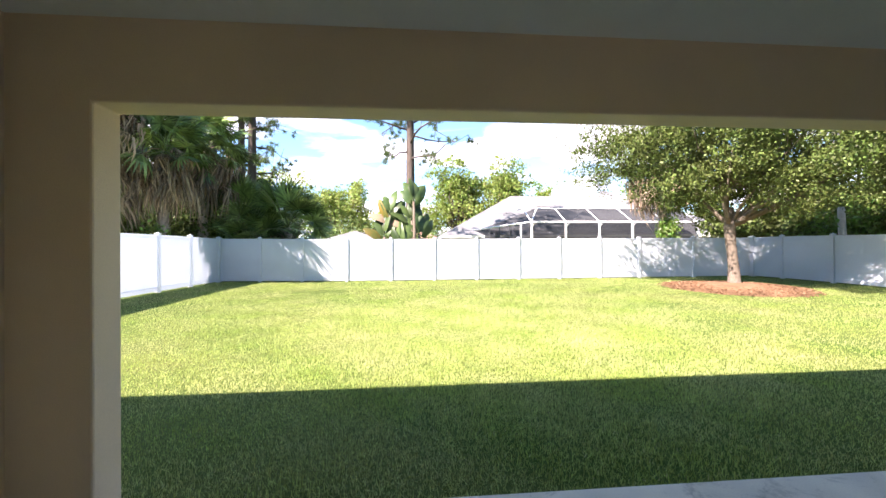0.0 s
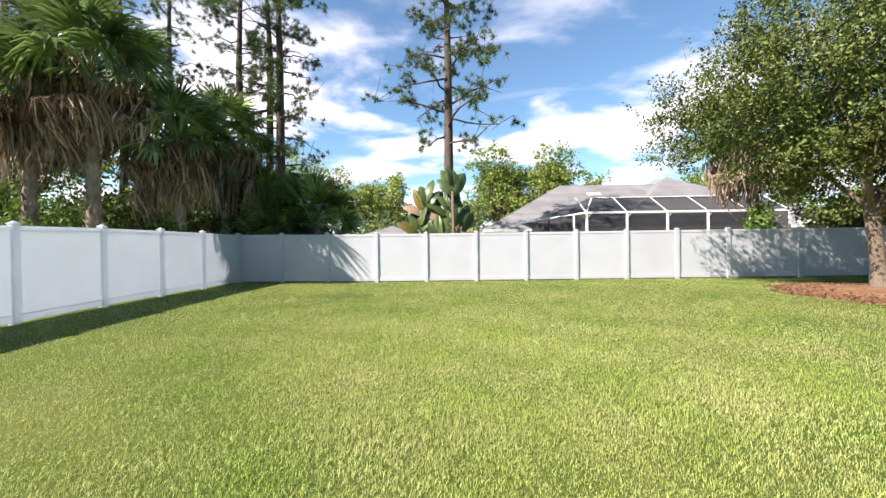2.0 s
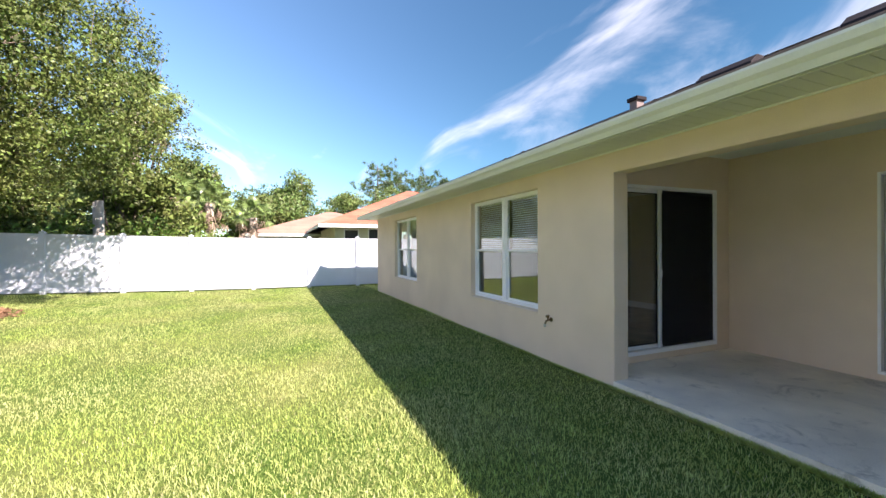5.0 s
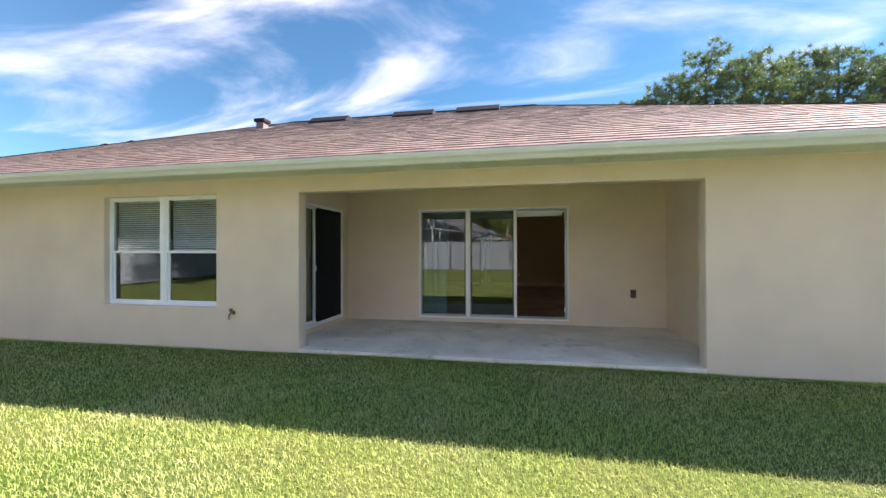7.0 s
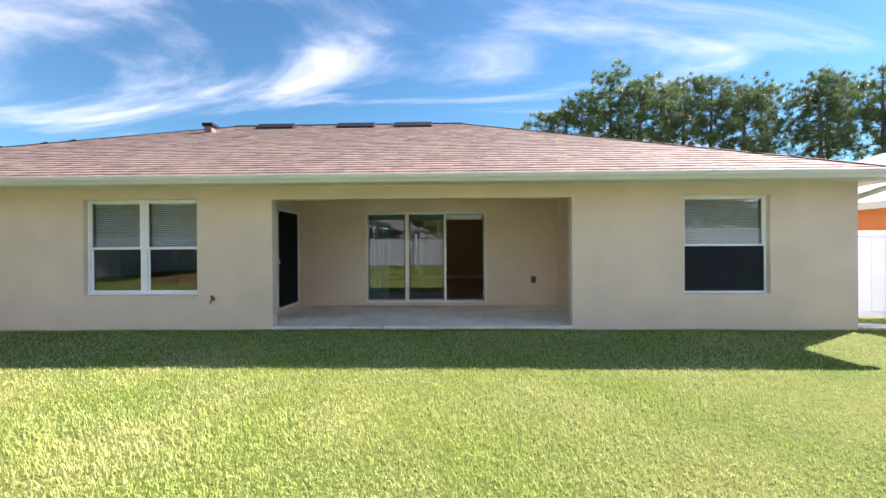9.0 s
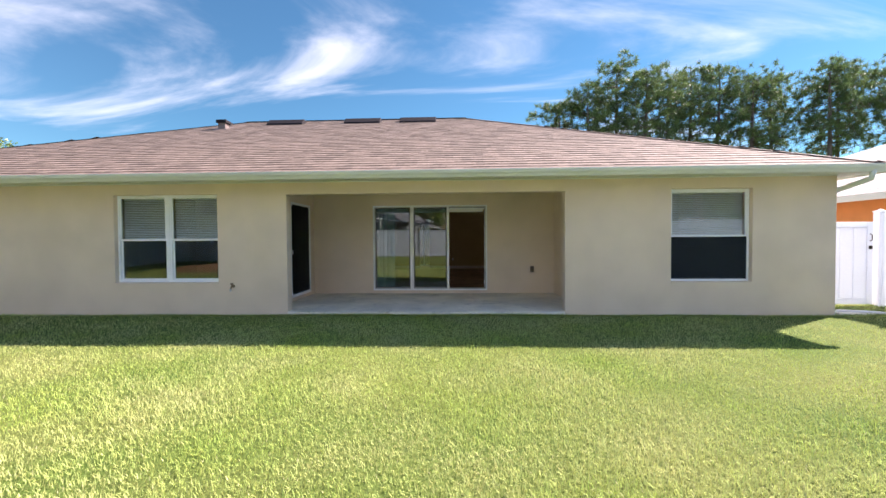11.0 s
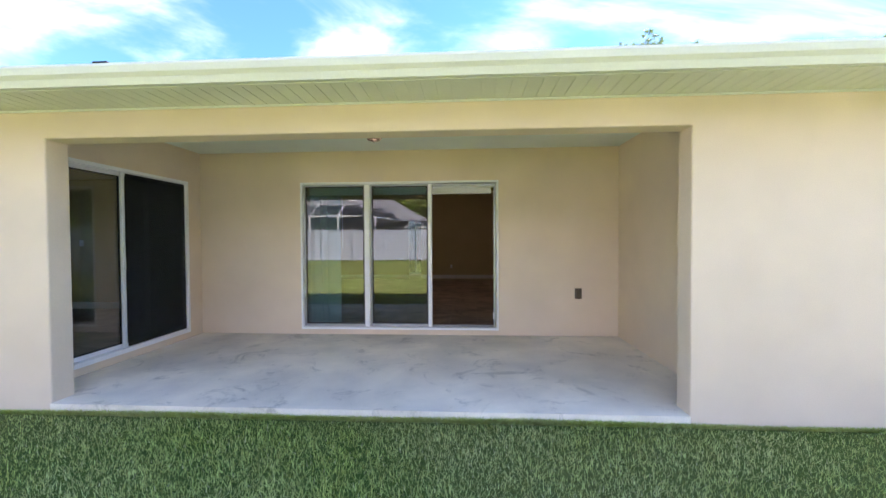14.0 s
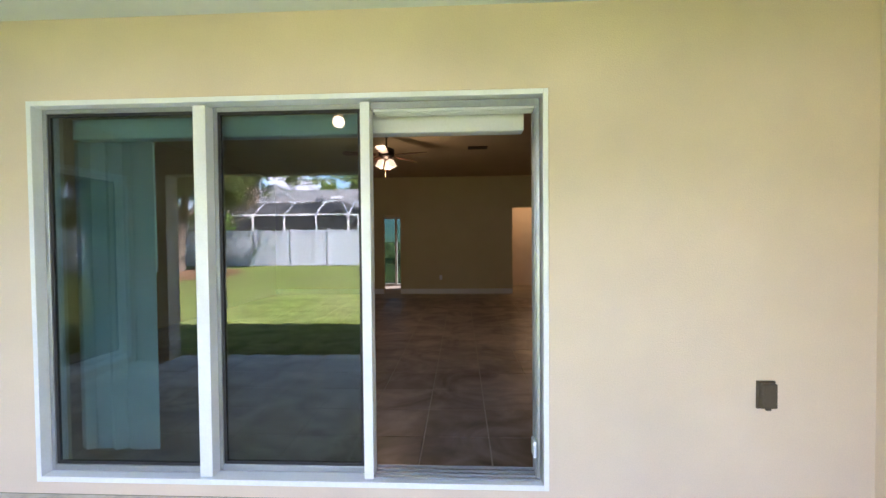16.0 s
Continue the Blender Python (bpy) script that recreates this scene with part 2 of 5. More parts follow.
ORANGE = surf("orange_stucco", (0.78, 0.30, 0.10), 0.9, 0.05, 2, 120, 0.4)
PALEWALL = surf("cream_stucco", (0.58, 0.55, 0.38), 0.9, 0.05, 2, 120, 0.4)
DARKMETAL = surf("dark_bronze", (0.035, 0.025, 0.02), 0.45, 0.15, 8, 90, 0.1, metal=0.5)
BROWNBOX = surf("bronze_outlet_cover", (0.10, 0.075, 0.05), 0.5, 0.1, 8, 90, 0.1)
BRASS = surf("weathered_brass", (0.30, 0.22, 0.12), 0.4, 0.2, 20, 90, 0.1, metal=0.9)
VENT = surf("black_ridge_vent", (0.02, 0.017, 0.02), 0.8, 0.15, 8, 90, 0.1, spec=0.15)
PVC = surf("grey_pipe_boot", (0.16, 0.12, 0.11), 0.6, 0.1, 8, 90, 0.1)
SOIL = surf("lawn_ground", (0.06, 0.105, 0.018), 0.95, 0.25, 0.5, 25, 0.8, color2=(0.12, 0.14, 0.04), depth=0.03, stains=0.1, spec=0.1)
BLADE = surf("grass_blade", (0.38, 0.485, 0.115), 0.6, 0.12, 0.8, 6, 0.0, color2=(0.54, 0.56, 0.24), island=0.25, trans=0.28, hue=0.02, spec=0.06)
DRY = surf("dry_grass_blade", (0.60, 0.58, 0.30), 0.8, 0.10, 0.6, 6, 0.0, island=0.3, trans=0.2)
MULCH = surf("red_mulch", (0.25, 0.145, 0.085), 0.95, 0.2, 2, 50, 0.8, color2=(0.17, 0.10, 0.06), island=0.4, spec=0.1)
BARK = surf("oak_bark", (0.21, 0.17, 0.135), 0.95, 0.25, 3, 30, 1.0, color2=(0.15, 0.12, 0.09), depth=0.03, spec=0.1, stretch=(1, 1, 0.35))
PINEBARK = surf("pine_bark", (0.135, 0.108, 0.095), 0.95, 0.25, 3, 14, 1.0, color2=(0.085, 0.068, 0.06), depth=0.03, spec=0.1, stretch=(1, 1, 0.3))
PALMBARK = surf("palm_boot_bark", (0.40, 0.34, 0.28), 0.95, 0.25, 3, 30, 0.8, color2=(0.22, 0.18, 0.14), depth=0.03, spec=0.1, island=0.3)
OAKLEAF = surf("oak_leaf", (0.068, 0.105, 0.021), 0.5, 0.15, 0.5, 3, 0.0, color2=(0.145, 0.175, 0.048), island=0.65, trans=0.10, hue=0.02, spec=0.25)
SHRUBLEAF = surf("shrub_leaf", (0.10, 0.19, 0.03), 0.45, 0.15, 0.5, 3, 0.0, color2=(0.16, 0.25, 0.04), island=0.5, trans=0.35, hue=0.03)
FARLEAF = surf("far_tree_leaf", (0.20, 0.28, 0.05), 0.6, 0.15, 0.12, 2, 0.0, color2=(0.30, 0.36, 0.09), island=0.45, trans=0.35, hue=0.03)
MIDLEAF = surf("woodland_leaf", (0.10, 0.155, 0.035), 0.55, 0.15, 0.2, 2, 0.0, color2=(0.17, 0.22, 0.06), island=0.5, trans=0.25, hue=0.03)
NEEDLE = surf("pine_needle", (0.075, 0.125, 0.04), 0.5, 0.15, 0.3, 3, 0.0, color2=(0.13, 0.19, 0.06), island=0.5, trans=0.38, hue=0.02)
FROND = surf("palm_frond", (0.115, 0.185, 0.05), 0.28, 0.2, 0.8, 8, 0.0, color2=(0.22, 0.30, 0.10), island=0.45, rand=0.45, trans=0.20)
DEADFROND = surf("dead_palm_frond", (0.24, 0.16, 0.105), 0.85, 0.2, 0.8, 8, 0.0, color2=(0.44, 0.35, 0.26), island=0.55, rand=0.3, trans=0.15)
PADDLE = surf("paddle_leaf", (0.045, 0.085, 0.028), 0.4, 0.15, 1.5, 20, 0.1, rand=0.4, trans=0.2, color2=(0.10, 0.15, 0.045))
YELLOWED = surf("yellowed_paddle_leaf", (0.22, 0.16, 0.03), 0.5, 0.2, 2.5, 20, 0.1, rand=0.3, trans=0.3, color2=(0.12, 0.15, 0.03))
WITHERED = surf("withered_paddle_leaf", (0.23, 0.18, 0.12), 0.8, 0.2, 3, 30, 0.2, rand=0.3, color2=(0.30, 0.20, 0.12))
ROOMWALL = surf("room_wall", (0.52, 0.43, 0.26), 0.9, 0.03, 2, 60, 0.1)
ROOMFLOOR = surf("floor_tile", (0.38, 0.30, 0.25), 0.38, 0.14, 1.9, 9, 0.1, swirl=1.5, color2=(0.13, 0.10, 0.08), rand=0.14, depth=0.003, stains=0.25)
GROUT = surf("grout", (0.50, 0.45, 0.38), 0.9, 0.1, 2, 60, 0.1)
WHITE = surf("white_paint", (0.78, 0.78, 0.76), 0.5, 0.03, 2, 60, 0.05)
FANWOOD = surf("fan_blade_wood", (0.10, 0.045, 0.025), 0.4, 0.2, 3, 30, 0.1)
LAMPGLASS = glow_mat("lit_frosted_glass", (1.0, 0.76, 0.45), 0.075)
WOODPOLE = surf("grey_pole", (0.50, 0.46, 0.40), 0.9, 0.15, 3, 30, 0.3)
REDTHING = surf("red_plastic", (0.55, 0.03, 0.04), 0.5, 0.1, 3, 30, 0.1)


# ---- mesh helpers ----
class MB:
    """Collects vertices and faces for one mesh."""

    def __init__(self):
        self.v, self.f = [], []

    def add(self, verts, faces):
        n = len(self.v)
        self.v.extend(verts)
        self.f.extend([tuple(i + n for i in f) for f in faces])
        return self

    def box(self, x0, x1, y0, y1, z0, z1):
        vs = [(x, y, z) for z in (z0, z1) for y in (y0, y1) for x in (x0, x1)]
        return self.add(vs, [(0, 2, 3, 1), (4, 5, 7, 6), (0, 1, 5, 4), (2, 6, 7, 3), (0, 4, 6, 2), (1, 3, 7, 5)])

    def tube(self, pts, radii, sides=8, cap=True):
        """A tube along points; the sides stay smooth in turn."""
        pts = [Vector(p) for p in pts]
        n0 = len(self.v)
        for i, p in enumerate(pts):
            d = (pts[min(i + 1, len(pts) - 1)] - pts[max(i - 1, 0)])
            d = d.normalized() if d.length > 1e-6 else Vector((0, 0, 1))
            a = d.cross(Vector((0.3, 1, 0.1))).normalized()
            b = d.cross(a)
            r = radii[i] if isinstance(radii, (list, tuple)) else radii
            for k in range(sides):
                t = 2 * math.pi * k / sides
                self.v.append(tuple(p + a * math.cos(t) * r + b * math.sin(t) * r))
        for i in range(len(pts) - 1):
            for k in range(sides):
                k2 = (k + 1) % sides
                self.f.append((n0 + i * sides + k, n0 + i * sides + k2, n0 + (i + 1) * sides + k2, n0 + (i + 1) * sides + k))
        if cap:
            self.f.append(tuple(n0 + k for k in reversed(range(sides))))
            self.f.append(tuple(n0 + (len(pts) - 1) * sides + k for k in range(sides)))
        return self

    def extrude(self, profile, a, b, axis="x"):
        """A closed profile run from a to b; the profile is (y, z) for x and (x, z) for y."""
        n = len(profile)
        vs = [((t, p[0], p[1]) if axis == "x" else (p[0], t, p[1])) for t in (a, b) for p in profile]
        fs = [(k, (k + 1) % n, n + (k + 1) % n, n + k) for k in range(n)] + [tuple(reversed(range(n))), tuple(range(n, 2 * n))]
        return self.add(vs, fs)

    def mesh(self, name, mat, smooth=False):
        me = bpy.data.meshes.new(name)
        me.from_pydata(self.v, [], self.f)
        bm = bmesh.new()
        bm.from_mesh(me)
        bmesh.ops.recalc_face_normals(bm, faces=bm.faces)
        bm.to_mesh(me)
        bm.free()
        me.materials.append(mat)
        if smooth:
            me.polygons.foreach_set("use_smooth", [True] * len(me.polygons))
        return me


def part(name, mb, mat, parent, label="", bevel=0.0, smooth=False, m=None, kind=""):
    me = mb if isinstance(mb, bpy.types.Mesh) else mb.mesh(name, mat, smooth)
    ob = new(name, me)
    ob.parent = parent
    if m is not None:
        ob.matrix_basis = m
    if bevel:
        bv = ob.modifiers.new("bevel", "BEVEL")
        bv.width, bv.segments, bv.limit_method, bv.angle_limit = bevel, 2, "ANGLE", radians(40)
    return tagged(ob, label, kind=kind)


def thing(name, label, category, loc=(0, 0, 0), rz=0.0, group=""):
    ob = new(name)
    ob.empty_display_size = 0.2
    ob.matrix_basis = pose(*loc, 0, 0, rz)
    return tagged(ob, label, category, group)


def struct(name, mb, mat, label="", category="", bevel=0.0, smooth=False):
    ob = part(name, mb, mat, None, "", bevel, smooth)
    return tagged(ob, label, category, "", "structure")


def raw_mesh(name, verts, faces, mat, smooth=False):
    """A mesh from numpy arrays, all faces with the same number of corners."""
    me = bpy.data.meshes.new(name)
    nf, k = faces.shape
    me.vertices.add(len(verts))
    me.vertices.foreach_set("co", np.ascontiguousarray(verts, dtype=np.float32).ravel())
    me.loops.add(nf * k)
    me.loops.foreach_set("vertex_index", np.ascontiguousarray(faces, dtype=np.int32).ravel())
    me.polygons.add(nf)
    me.polygons.foreach_set("loop_start", np.arange(nf, dtype=np.int32) * k)
    me.update(calc_edges=True)
    me.materials.append(mat)
    if smooth:
        me.polygons.foreach_set("use_smooth", [True] * nf)
    return me


def wall_mesh(u, z, t0, t1, holes, axis="x"):
    """A wall slab in the grid of its openings; axis is the way it runs, t0 to t1 its thickness."""
    us = sorted({u[0], u[1], *[h[0] for h in holes], *[h[1] for h in holes]})
    zs = sorted({z[0], z[1], *[h[2] for h in holes], *[h[3] for h in holes]})
    idx, mb = {}, MB()

    def vid(i, j, k):
        if (i, j, k) not in idx:
            idx[i, j, k] = len(mb.v)
            t = (t0, t1)[k]
            mb.v.append((us[i], t, zs[j]) if axis == "x" else (t, us[i], zs[j]))
        return idx[i, j, k]

    def solid(i, j):
        if not (0 <= i < len(us) - 1 and 0 <= j < len(zs) - 1):
            return False
        c, d = (us[i] + us[i + 1]) / 2, (zs[j] + zs[j + 1]) / 2
        return not any(h[0] < c < h[1] and h[2] < d < h[3] for h in holes)

    for i in range(len(us) - 1):
        for j in range(len(zs) - 1):
            if not solid(i, j):
                continue
            for k in (0, 1):
                mb.f.append((vid(i, j, k), vid(i + 1, j, k), vid(i + 1, j + 1, k), vid(i, j + 1, k)))
            for di, dj, a, b in ((-1, 0, (i, j), (i, j + 1)), (1, 0, (i + 1, j), (i + 1, j + 1)), (0, -1, (i, j), (i + 1, j)), (0, 1, (i, j + 1), (i + 1, j + 1))):
                if not solid(i + di, j + dj):
                    mb.f.append((vid(*a, 0), vid(*b, 0), vid(*b, 1), vid(*a, 1)))
    return mb


def smooth01(t):
    t = np.clip(t, 0, 1)
    return t * t * (3 - 2 * t)


def ground_z(x, y):
    """Height of the lawn: nearly level at the house, rising to the far and west fences."""
    return -0.08 + 0.19 * smooth01((y - 3) / 12) + 0.12 * smooth01((-x - 3) / 6) * smooth01((y - 1) / 6) * (1 - 0.6 * smooth01((y - 8) / 7)) \
        + 0.13 * np.exp(-((x - 10.2) ** 2 + (y - 10.6) ** 2) / 3.0)


# ---- ground ----
def build_ground():
    gx = np.concatenate([[-600, -200, -80, -40], np.linspace(-20, 24, 89), [40, 80, 200, 600]])
    gy = np.concatenate([[-600, -200, -80, -40, -20, -8], np.linspace(-3, 17, 41), [24, 40, 80, 200, 600]])
    X, Y = np.meshgrid(gx, gy)
    Z = ground_z(np.clip(X, -20, 24), np.clip(Y, -3, 17))
    v = np.stack([X.ravel(), Y.ravel(), Z.ravel()], 1)
    nx, ny = len(gx), len(gy)
    i, j = np.meshgrid(np.arange(nx - 1), np.arange(ny - 1))
    a = (j * nx + i).ravel()
    f = np.stack([a, a + 1, a + 1 + nx, a + nx], 1)
    ob = new("ground", raw_mesh("ground", v, f, SOIL, True))
    tagged(ob, "sandy soil under the mown green lawn", "ground", kind="structure")


build_ground()
X_W, X_E = -7.28, 12.86
LW, LE, LY, LZ = -3.0, 2.85, -2.48, 2.57
OW, OE, OZ = -2.61, 2.45, 2.155
WH, WS = 2.175, 0.525
WINDOWS = [("window_1", 8.74, 10.72), ("window_2", 3.76, 5.74), ("window_3", -5.86, -4.47)]


# ---- the house shell ----
def build_shell():
    holes = [(a, b, WS, WH) for _, a, b in WINDOWS] + [(OW, OE, -0.2, OZ)]
    struct("wall_north", wall_mesh((X_W, X_E), (-0.2, 2.60), -0.20, 0.0, holes), STUCCO, "beige sand-textured stucco garden wall of the house with a wide patio opening", "wall", 0.012)
    struct("wall_west", wall_mesh((-12.6, -0.2), (-0.2, 2.60), X_W, X_W + 0.2, [], "y"), STUCCO, "beige stucco side wall of the house", "wall")
    struct("wall_east", wall_mesh((-12.6, -0.2), (-0.2, 2.60), X_E - 0.2, X_E, [], "y"), STUCCO, "beige stucco side wall of the house", "wall")
    struct("wall_south", wall_mesh((X_W, X_E), (-0.2, 2.60), -12.8, -12.6, [(-0.4, 1.6, 0.0, 2.1)]), STUCCO, "beige stucco front wall of the house", "wall")
    struct("patio_wall_back", wall_mesh((LW - 0.15, LE + 0.15), (0.0, 3.0), LY - 0.2, LY, [(-1.39, 1.39, 0.07, 2.14)]), STUCCO, "beige stucco back wall of the covered patio", "wall", 0.006)
    struct("patio_wall_west", wall_mesh((LY, -0.2), (0.0, 2.60), LW - 0.15, LW, [], "y"), STUCCO, "beige stucco side wall of the covered patio", "wall")
    struct("patio_wall_east", wall_mesh((LY, -0.2), (0.0, 2.60), LE, LE + 0.15, [(-2.22, -0.27, 0.08, 2.135)], "y"), STUCCO, "beige stucco side wall of the covered patio with a glass door", "wall", 0.006)
    c = MB().box(LW, LE, LY, -0.2, LZ, LZ + 0.03)
    struct("patio_ceiling", c, CEIL, "pale grey-green painted patio ceiling", "ceiling")
    s = MB().box(LW, LE, LY, -0.2, -0.2, 0.0).box(OW, OE, -0.2, 0.012, -0.2, 0.0)
    struct("patio_slab", s, SLAB, "grey stained concrete patio slab", "floor")


build_shell()


def build_roof():
    ov, gz = 0.47, 2.47
    x0, x1, y0, y1 = X_W - ov, X_E + ov, -12.8 - ov, ov
    ym = (y0 + y1) / 2
    half = (y1 - y0) / 2
    sl = 0.425
    zr = gz + half * sl
    rx0, rx1 = x0 + half, x1 - half
    roof = new("roof")
    tagged(roof, "low hipped roof with mottled reddish-brown asphalt shingles", "roof", kind="structure")
    deck = MB().add([(x0, y0, gz), (x1, y0, gz), (x1, y1, gz), (x0, y1, gz), (rx0, ym, zr), (rx1, ym, zr)],
                    [(3, 2, 5, 4), (0, 4, 5, 1), (0, 3, 4), (1, 5, 2)])
    part("roof_deck", deck, SHINGLE, roof)
    rng = random.Random(5)
    sh = MB()
    step = 0.20
    n = int(half / (step * 0.92))
    for face in ("n", "w", "e"):
        for i in range(n):
            a, b = i * half / n, (i + 1) * half / n
            za, zb = gz + a * sl, gz + b * sl
            if face == "n":
                lo, hi = x0 + a, x1 - a
            else:
                lo, hi = y0 + a, y1 - a
            u = lo - rng.random() * 0.3
            while u < hi:
                w = rng.choice((0.16, 0.22, 0.30))
                p, q = max(u, lo), min(u + w - 0.003, hi)
                u += w
                if q - p < 0.03:
                    continue
                t = 0.010 + rng.random() * 0.006
                drop = rng.choice((0, 0, 0.010))
                a2, za2 = a - drop, za - drop * sl

                def P(s, d, z):
                    return (s, y1 - d, z) if face == "n" else ((x0 + d, s, z) if face == "w" else (x1 - d, s, z))
                pi, qi = min(max(p, lo + (b - a)), hi), max(min(q, hi - (b - a)), lo)
                sh.add([P(p, a2, za2 + 0.002), P(q, a2, za2 + 0.002), P(p, a2, za2 + t + 0.004), P(q, a2, za2 + t + 0.004), P(qi, b, zb + 0.005), P(pi, b, zb + 0.005)],
                       [(0, 1, 3, 2), (2, 3, 4, 5)])
    me = bpy.data.meshes.new("shingles")
    me.from_pydata(sh.v, [], sh.f)
    me.materials.append(SHINGLE)
    part("shingles", me, None, roof, kind="stuff")
    cap = MB()
    for a, b in (((x0, y1, gz), (rx0, ym, zr)), ((x1, y1, gz), (rx1, ym, zr)), ((rx0, ym, zr), (rx1, ym, zr)), ((x0, y0, gz), (rx0, ym, zr)), ((x1, y0, gz), (rx1, ym, zr))):
        a, b = Vector(a), Vector(b)
        k = int((b - a).length / 0.2)
        side = (b - a).cross(Vector((0, 0, 1))).normalized() * 0.13
        for i in range(k):
            p, q = a.lerp(b, i / k), a.lerp(b, (i + 1.15) / k)
            up = Vector((0, 0, 0.014))
            cap.add([tuple(p + side - up * 1.2 + up), tuple(p + up * 1.5), tuple(p - side - up * 1.2 + up), tuple(q + side - up * 1.2 + up * 0.6), tuple(q + up), tuple(q - side - up * 1.2 + up * 0.6)],
                    [(0, 1, 4, 3), (1, 2, 5, 4), (0, 2, 1)])
    part("ridge_caps", cap, SHINGLE, roof, kind="stuff")
    # fascia, soffit, gutter
    lab = "pale green-white painted fascia board"
    struct("fascia", MB().box(x0, x1, y1 - 0.03, y1 - 0.005, gz - 0.115, gz - 0.005), TRIM, lab, "fascia")
    struct("fascia", MB().box(x0, x1, y0 + 0.005, y0 + 0.03, gz - 0.115, gz - 0.005), TRIM, lab, "fascia")
    struct("fascia", MB().box(x0 + 0.005, x0 + 0.03, y0 + 0.03, y1 - 0.03, gz - 0.115, gz - 0.005), TRIM, lab, "fascia")
    struct("fascia", MB().box(x1 - 0.03, x1 - 0.005, y0 + 0.03, y1 - 0.03, gz - 0.115, gz - 0.005), TRIM, lab, "fascia")
    so = MB().box(x0 + 0.03, x1 - 0.03, 0.002, y1 - 0.032, gz - 0.080, gz - 0.074)
    y = -12.8
    while y < -0.01:
        so.box(x0 + 0.031, X_W - 0.002, y, min(y + 0.30, -0.0), gz - 0.085, gz - 0.075)
        so.box(X_E + 0.002, x1 - 0.031, y, min(y + 0.30, -0.0), gz - 0.085, gz - 0.075)
        y += 0.305
    so.box(x0 + 0.03, x1 - 0.03, y0 + 0.03, -12.802, gz - 0.085, gz - 0.075)
    sf = struct("soffit", so, TRIM, "pale green grooved vinyl soffit", "soffit")
    board = MB().box(0, 0.097, 0.003, y1 - 0.033, gz - 0.090, gz - 0.081).mesh("board", TRIM)
    x = x0 + 0.032
    while x < x1 - 0.13:
        part("board", board, None, sf, m=pose(x, 0, 0))
        x += 0.1025
    so = MB().box(X_W, X_E, 0.002, 0.016, gz - 0.104, gz - 0.0905)
    struct("frieze_trim", so, TRIM, "narrow pale trim strip where wall meets soffit", "trim")
    g = thing("gutter", "pale green-white aluminium rain gutter along the garden eave", "gutter")
    prof = [(y1, gz), (y1, gz - 0.11), (y1 + 0.05, gz - 0.115), (y1 + 0.075, gz - 0.075), (y1 + 0.10, gz - 0.05), (y1 + 0.115, gz - 0.012), (y1 + 0.115, gz + 0.004),
            (y1 + 0.100, gz + 0.004), (y1 + 0.100, gz - 0.012), (y1 + 0.085, gz - 0.045), (y1 + 0.06, gz - 0.07), (y1 + 0.045, gz - 0.105), (y1 + 0.008, gz - 0.10), (y1 + 0.008, gz)]
    part("trough", MB().extrude(prof, x0 - 0.1, x1 + 0.1), TRIM, g)
    part("end_cap", MB().box(x0 - 0.104, x0 - 0.1, y1, y1 + 0.115, gz - 0.115, gz), TRIM, g)
    part("end_cap", MB().box(x1 + 0.1, x1 + 0.104, y1, y1 + 0.115, gz - 0.115, gz), TRIM, g)
    d = thing("downspout", "pale rectangular downspout bent back under the eave at the house corner", "downspout")
    dx = X_W - 0.10
    dp = MB().tube([(dx, y1 + 0.04, gz - 0.08), (dx, y1 + 0.0, gz - 0.22), (dx, -0.30, gz - 0.38), (dx, -0.38, gz - 0.50)], 0.045, 8)
    part("elbow", dp, TRIM, d, smooth=True)
    part("pipe", MB().box(dx - 0.04, dx + 0.04, -0.42, -0.34, 0.0, gz - 0.47), TRIM, d, bevel=0.008)
    part("outlet", MB().tube([(dx, -0.38, 0.04), (dx, -0.25, -0.02), (dx - 0.02, -0.1, -0.04)], 0.045, 8), TRIM, d)
    # vents on the roof
    def zroof(y):
        return gz + (y1 - y) * sl
    for x in (0.59, 2.38, 4.9):
        t = thing("ridge_vent", "black low-profile metal roof vent just below the ridge", "roof vent", (x, -5.75, zroof(-5.75) - 0.04), group="roof vents")
        part("hood", MB().extrude([(-0.22, 0.10), (-0.22, 0.185), (0.0, 0.19), (0.20, 0.02), (0.24, -0.10)], -0.58, 0.58), VENT, t, bevel=0.01)
        part("flange", MB().extrude([(-0.3, 0.135), (-0.3, 0.15), (0.3, -0.105), (0.3, -0.12)], -0.66, 0.66), VENT, t)
    t = thing("plumbing_vent", "small grey-brown metal vent hood on the roof slope", "roof vent", (6.54, -4.95, zroof(-4.95)))
    part("stack", MB().box(-0.11, 0.11, -0.12, 0.12, -0.08, 0.17), PVC, t, bevel=0.01)
    part("cap", MB().box(-0.16, 0.16, -0.16, 0.16, 0.155, 0.25), VENT, t, bevel=0.015)
    part("flashing", MB().extrude([(-0.25, 0.11), (-0.25, 0.125), (0.25, -0.085), (0.25, -0.10)], -0.22, 0.22), PVC, t)


build_roof()


# ---- windows and doors ----
def ring(mb, x0, x1, z0, z1, w, y0, y1, bottom=None):
    b = w if bottom is None else bottom
    mb.box(x0, x0 + w, y0, y1, z0, z1).box(x1 - w, x1, y0, y1, z0, z1)
    mb.box(x0 + w, x1 - w, y0, y1, z1 - w, z1).box(x0 + w, x1 - w, y0, y1, z0, z0 + b)
    return mb


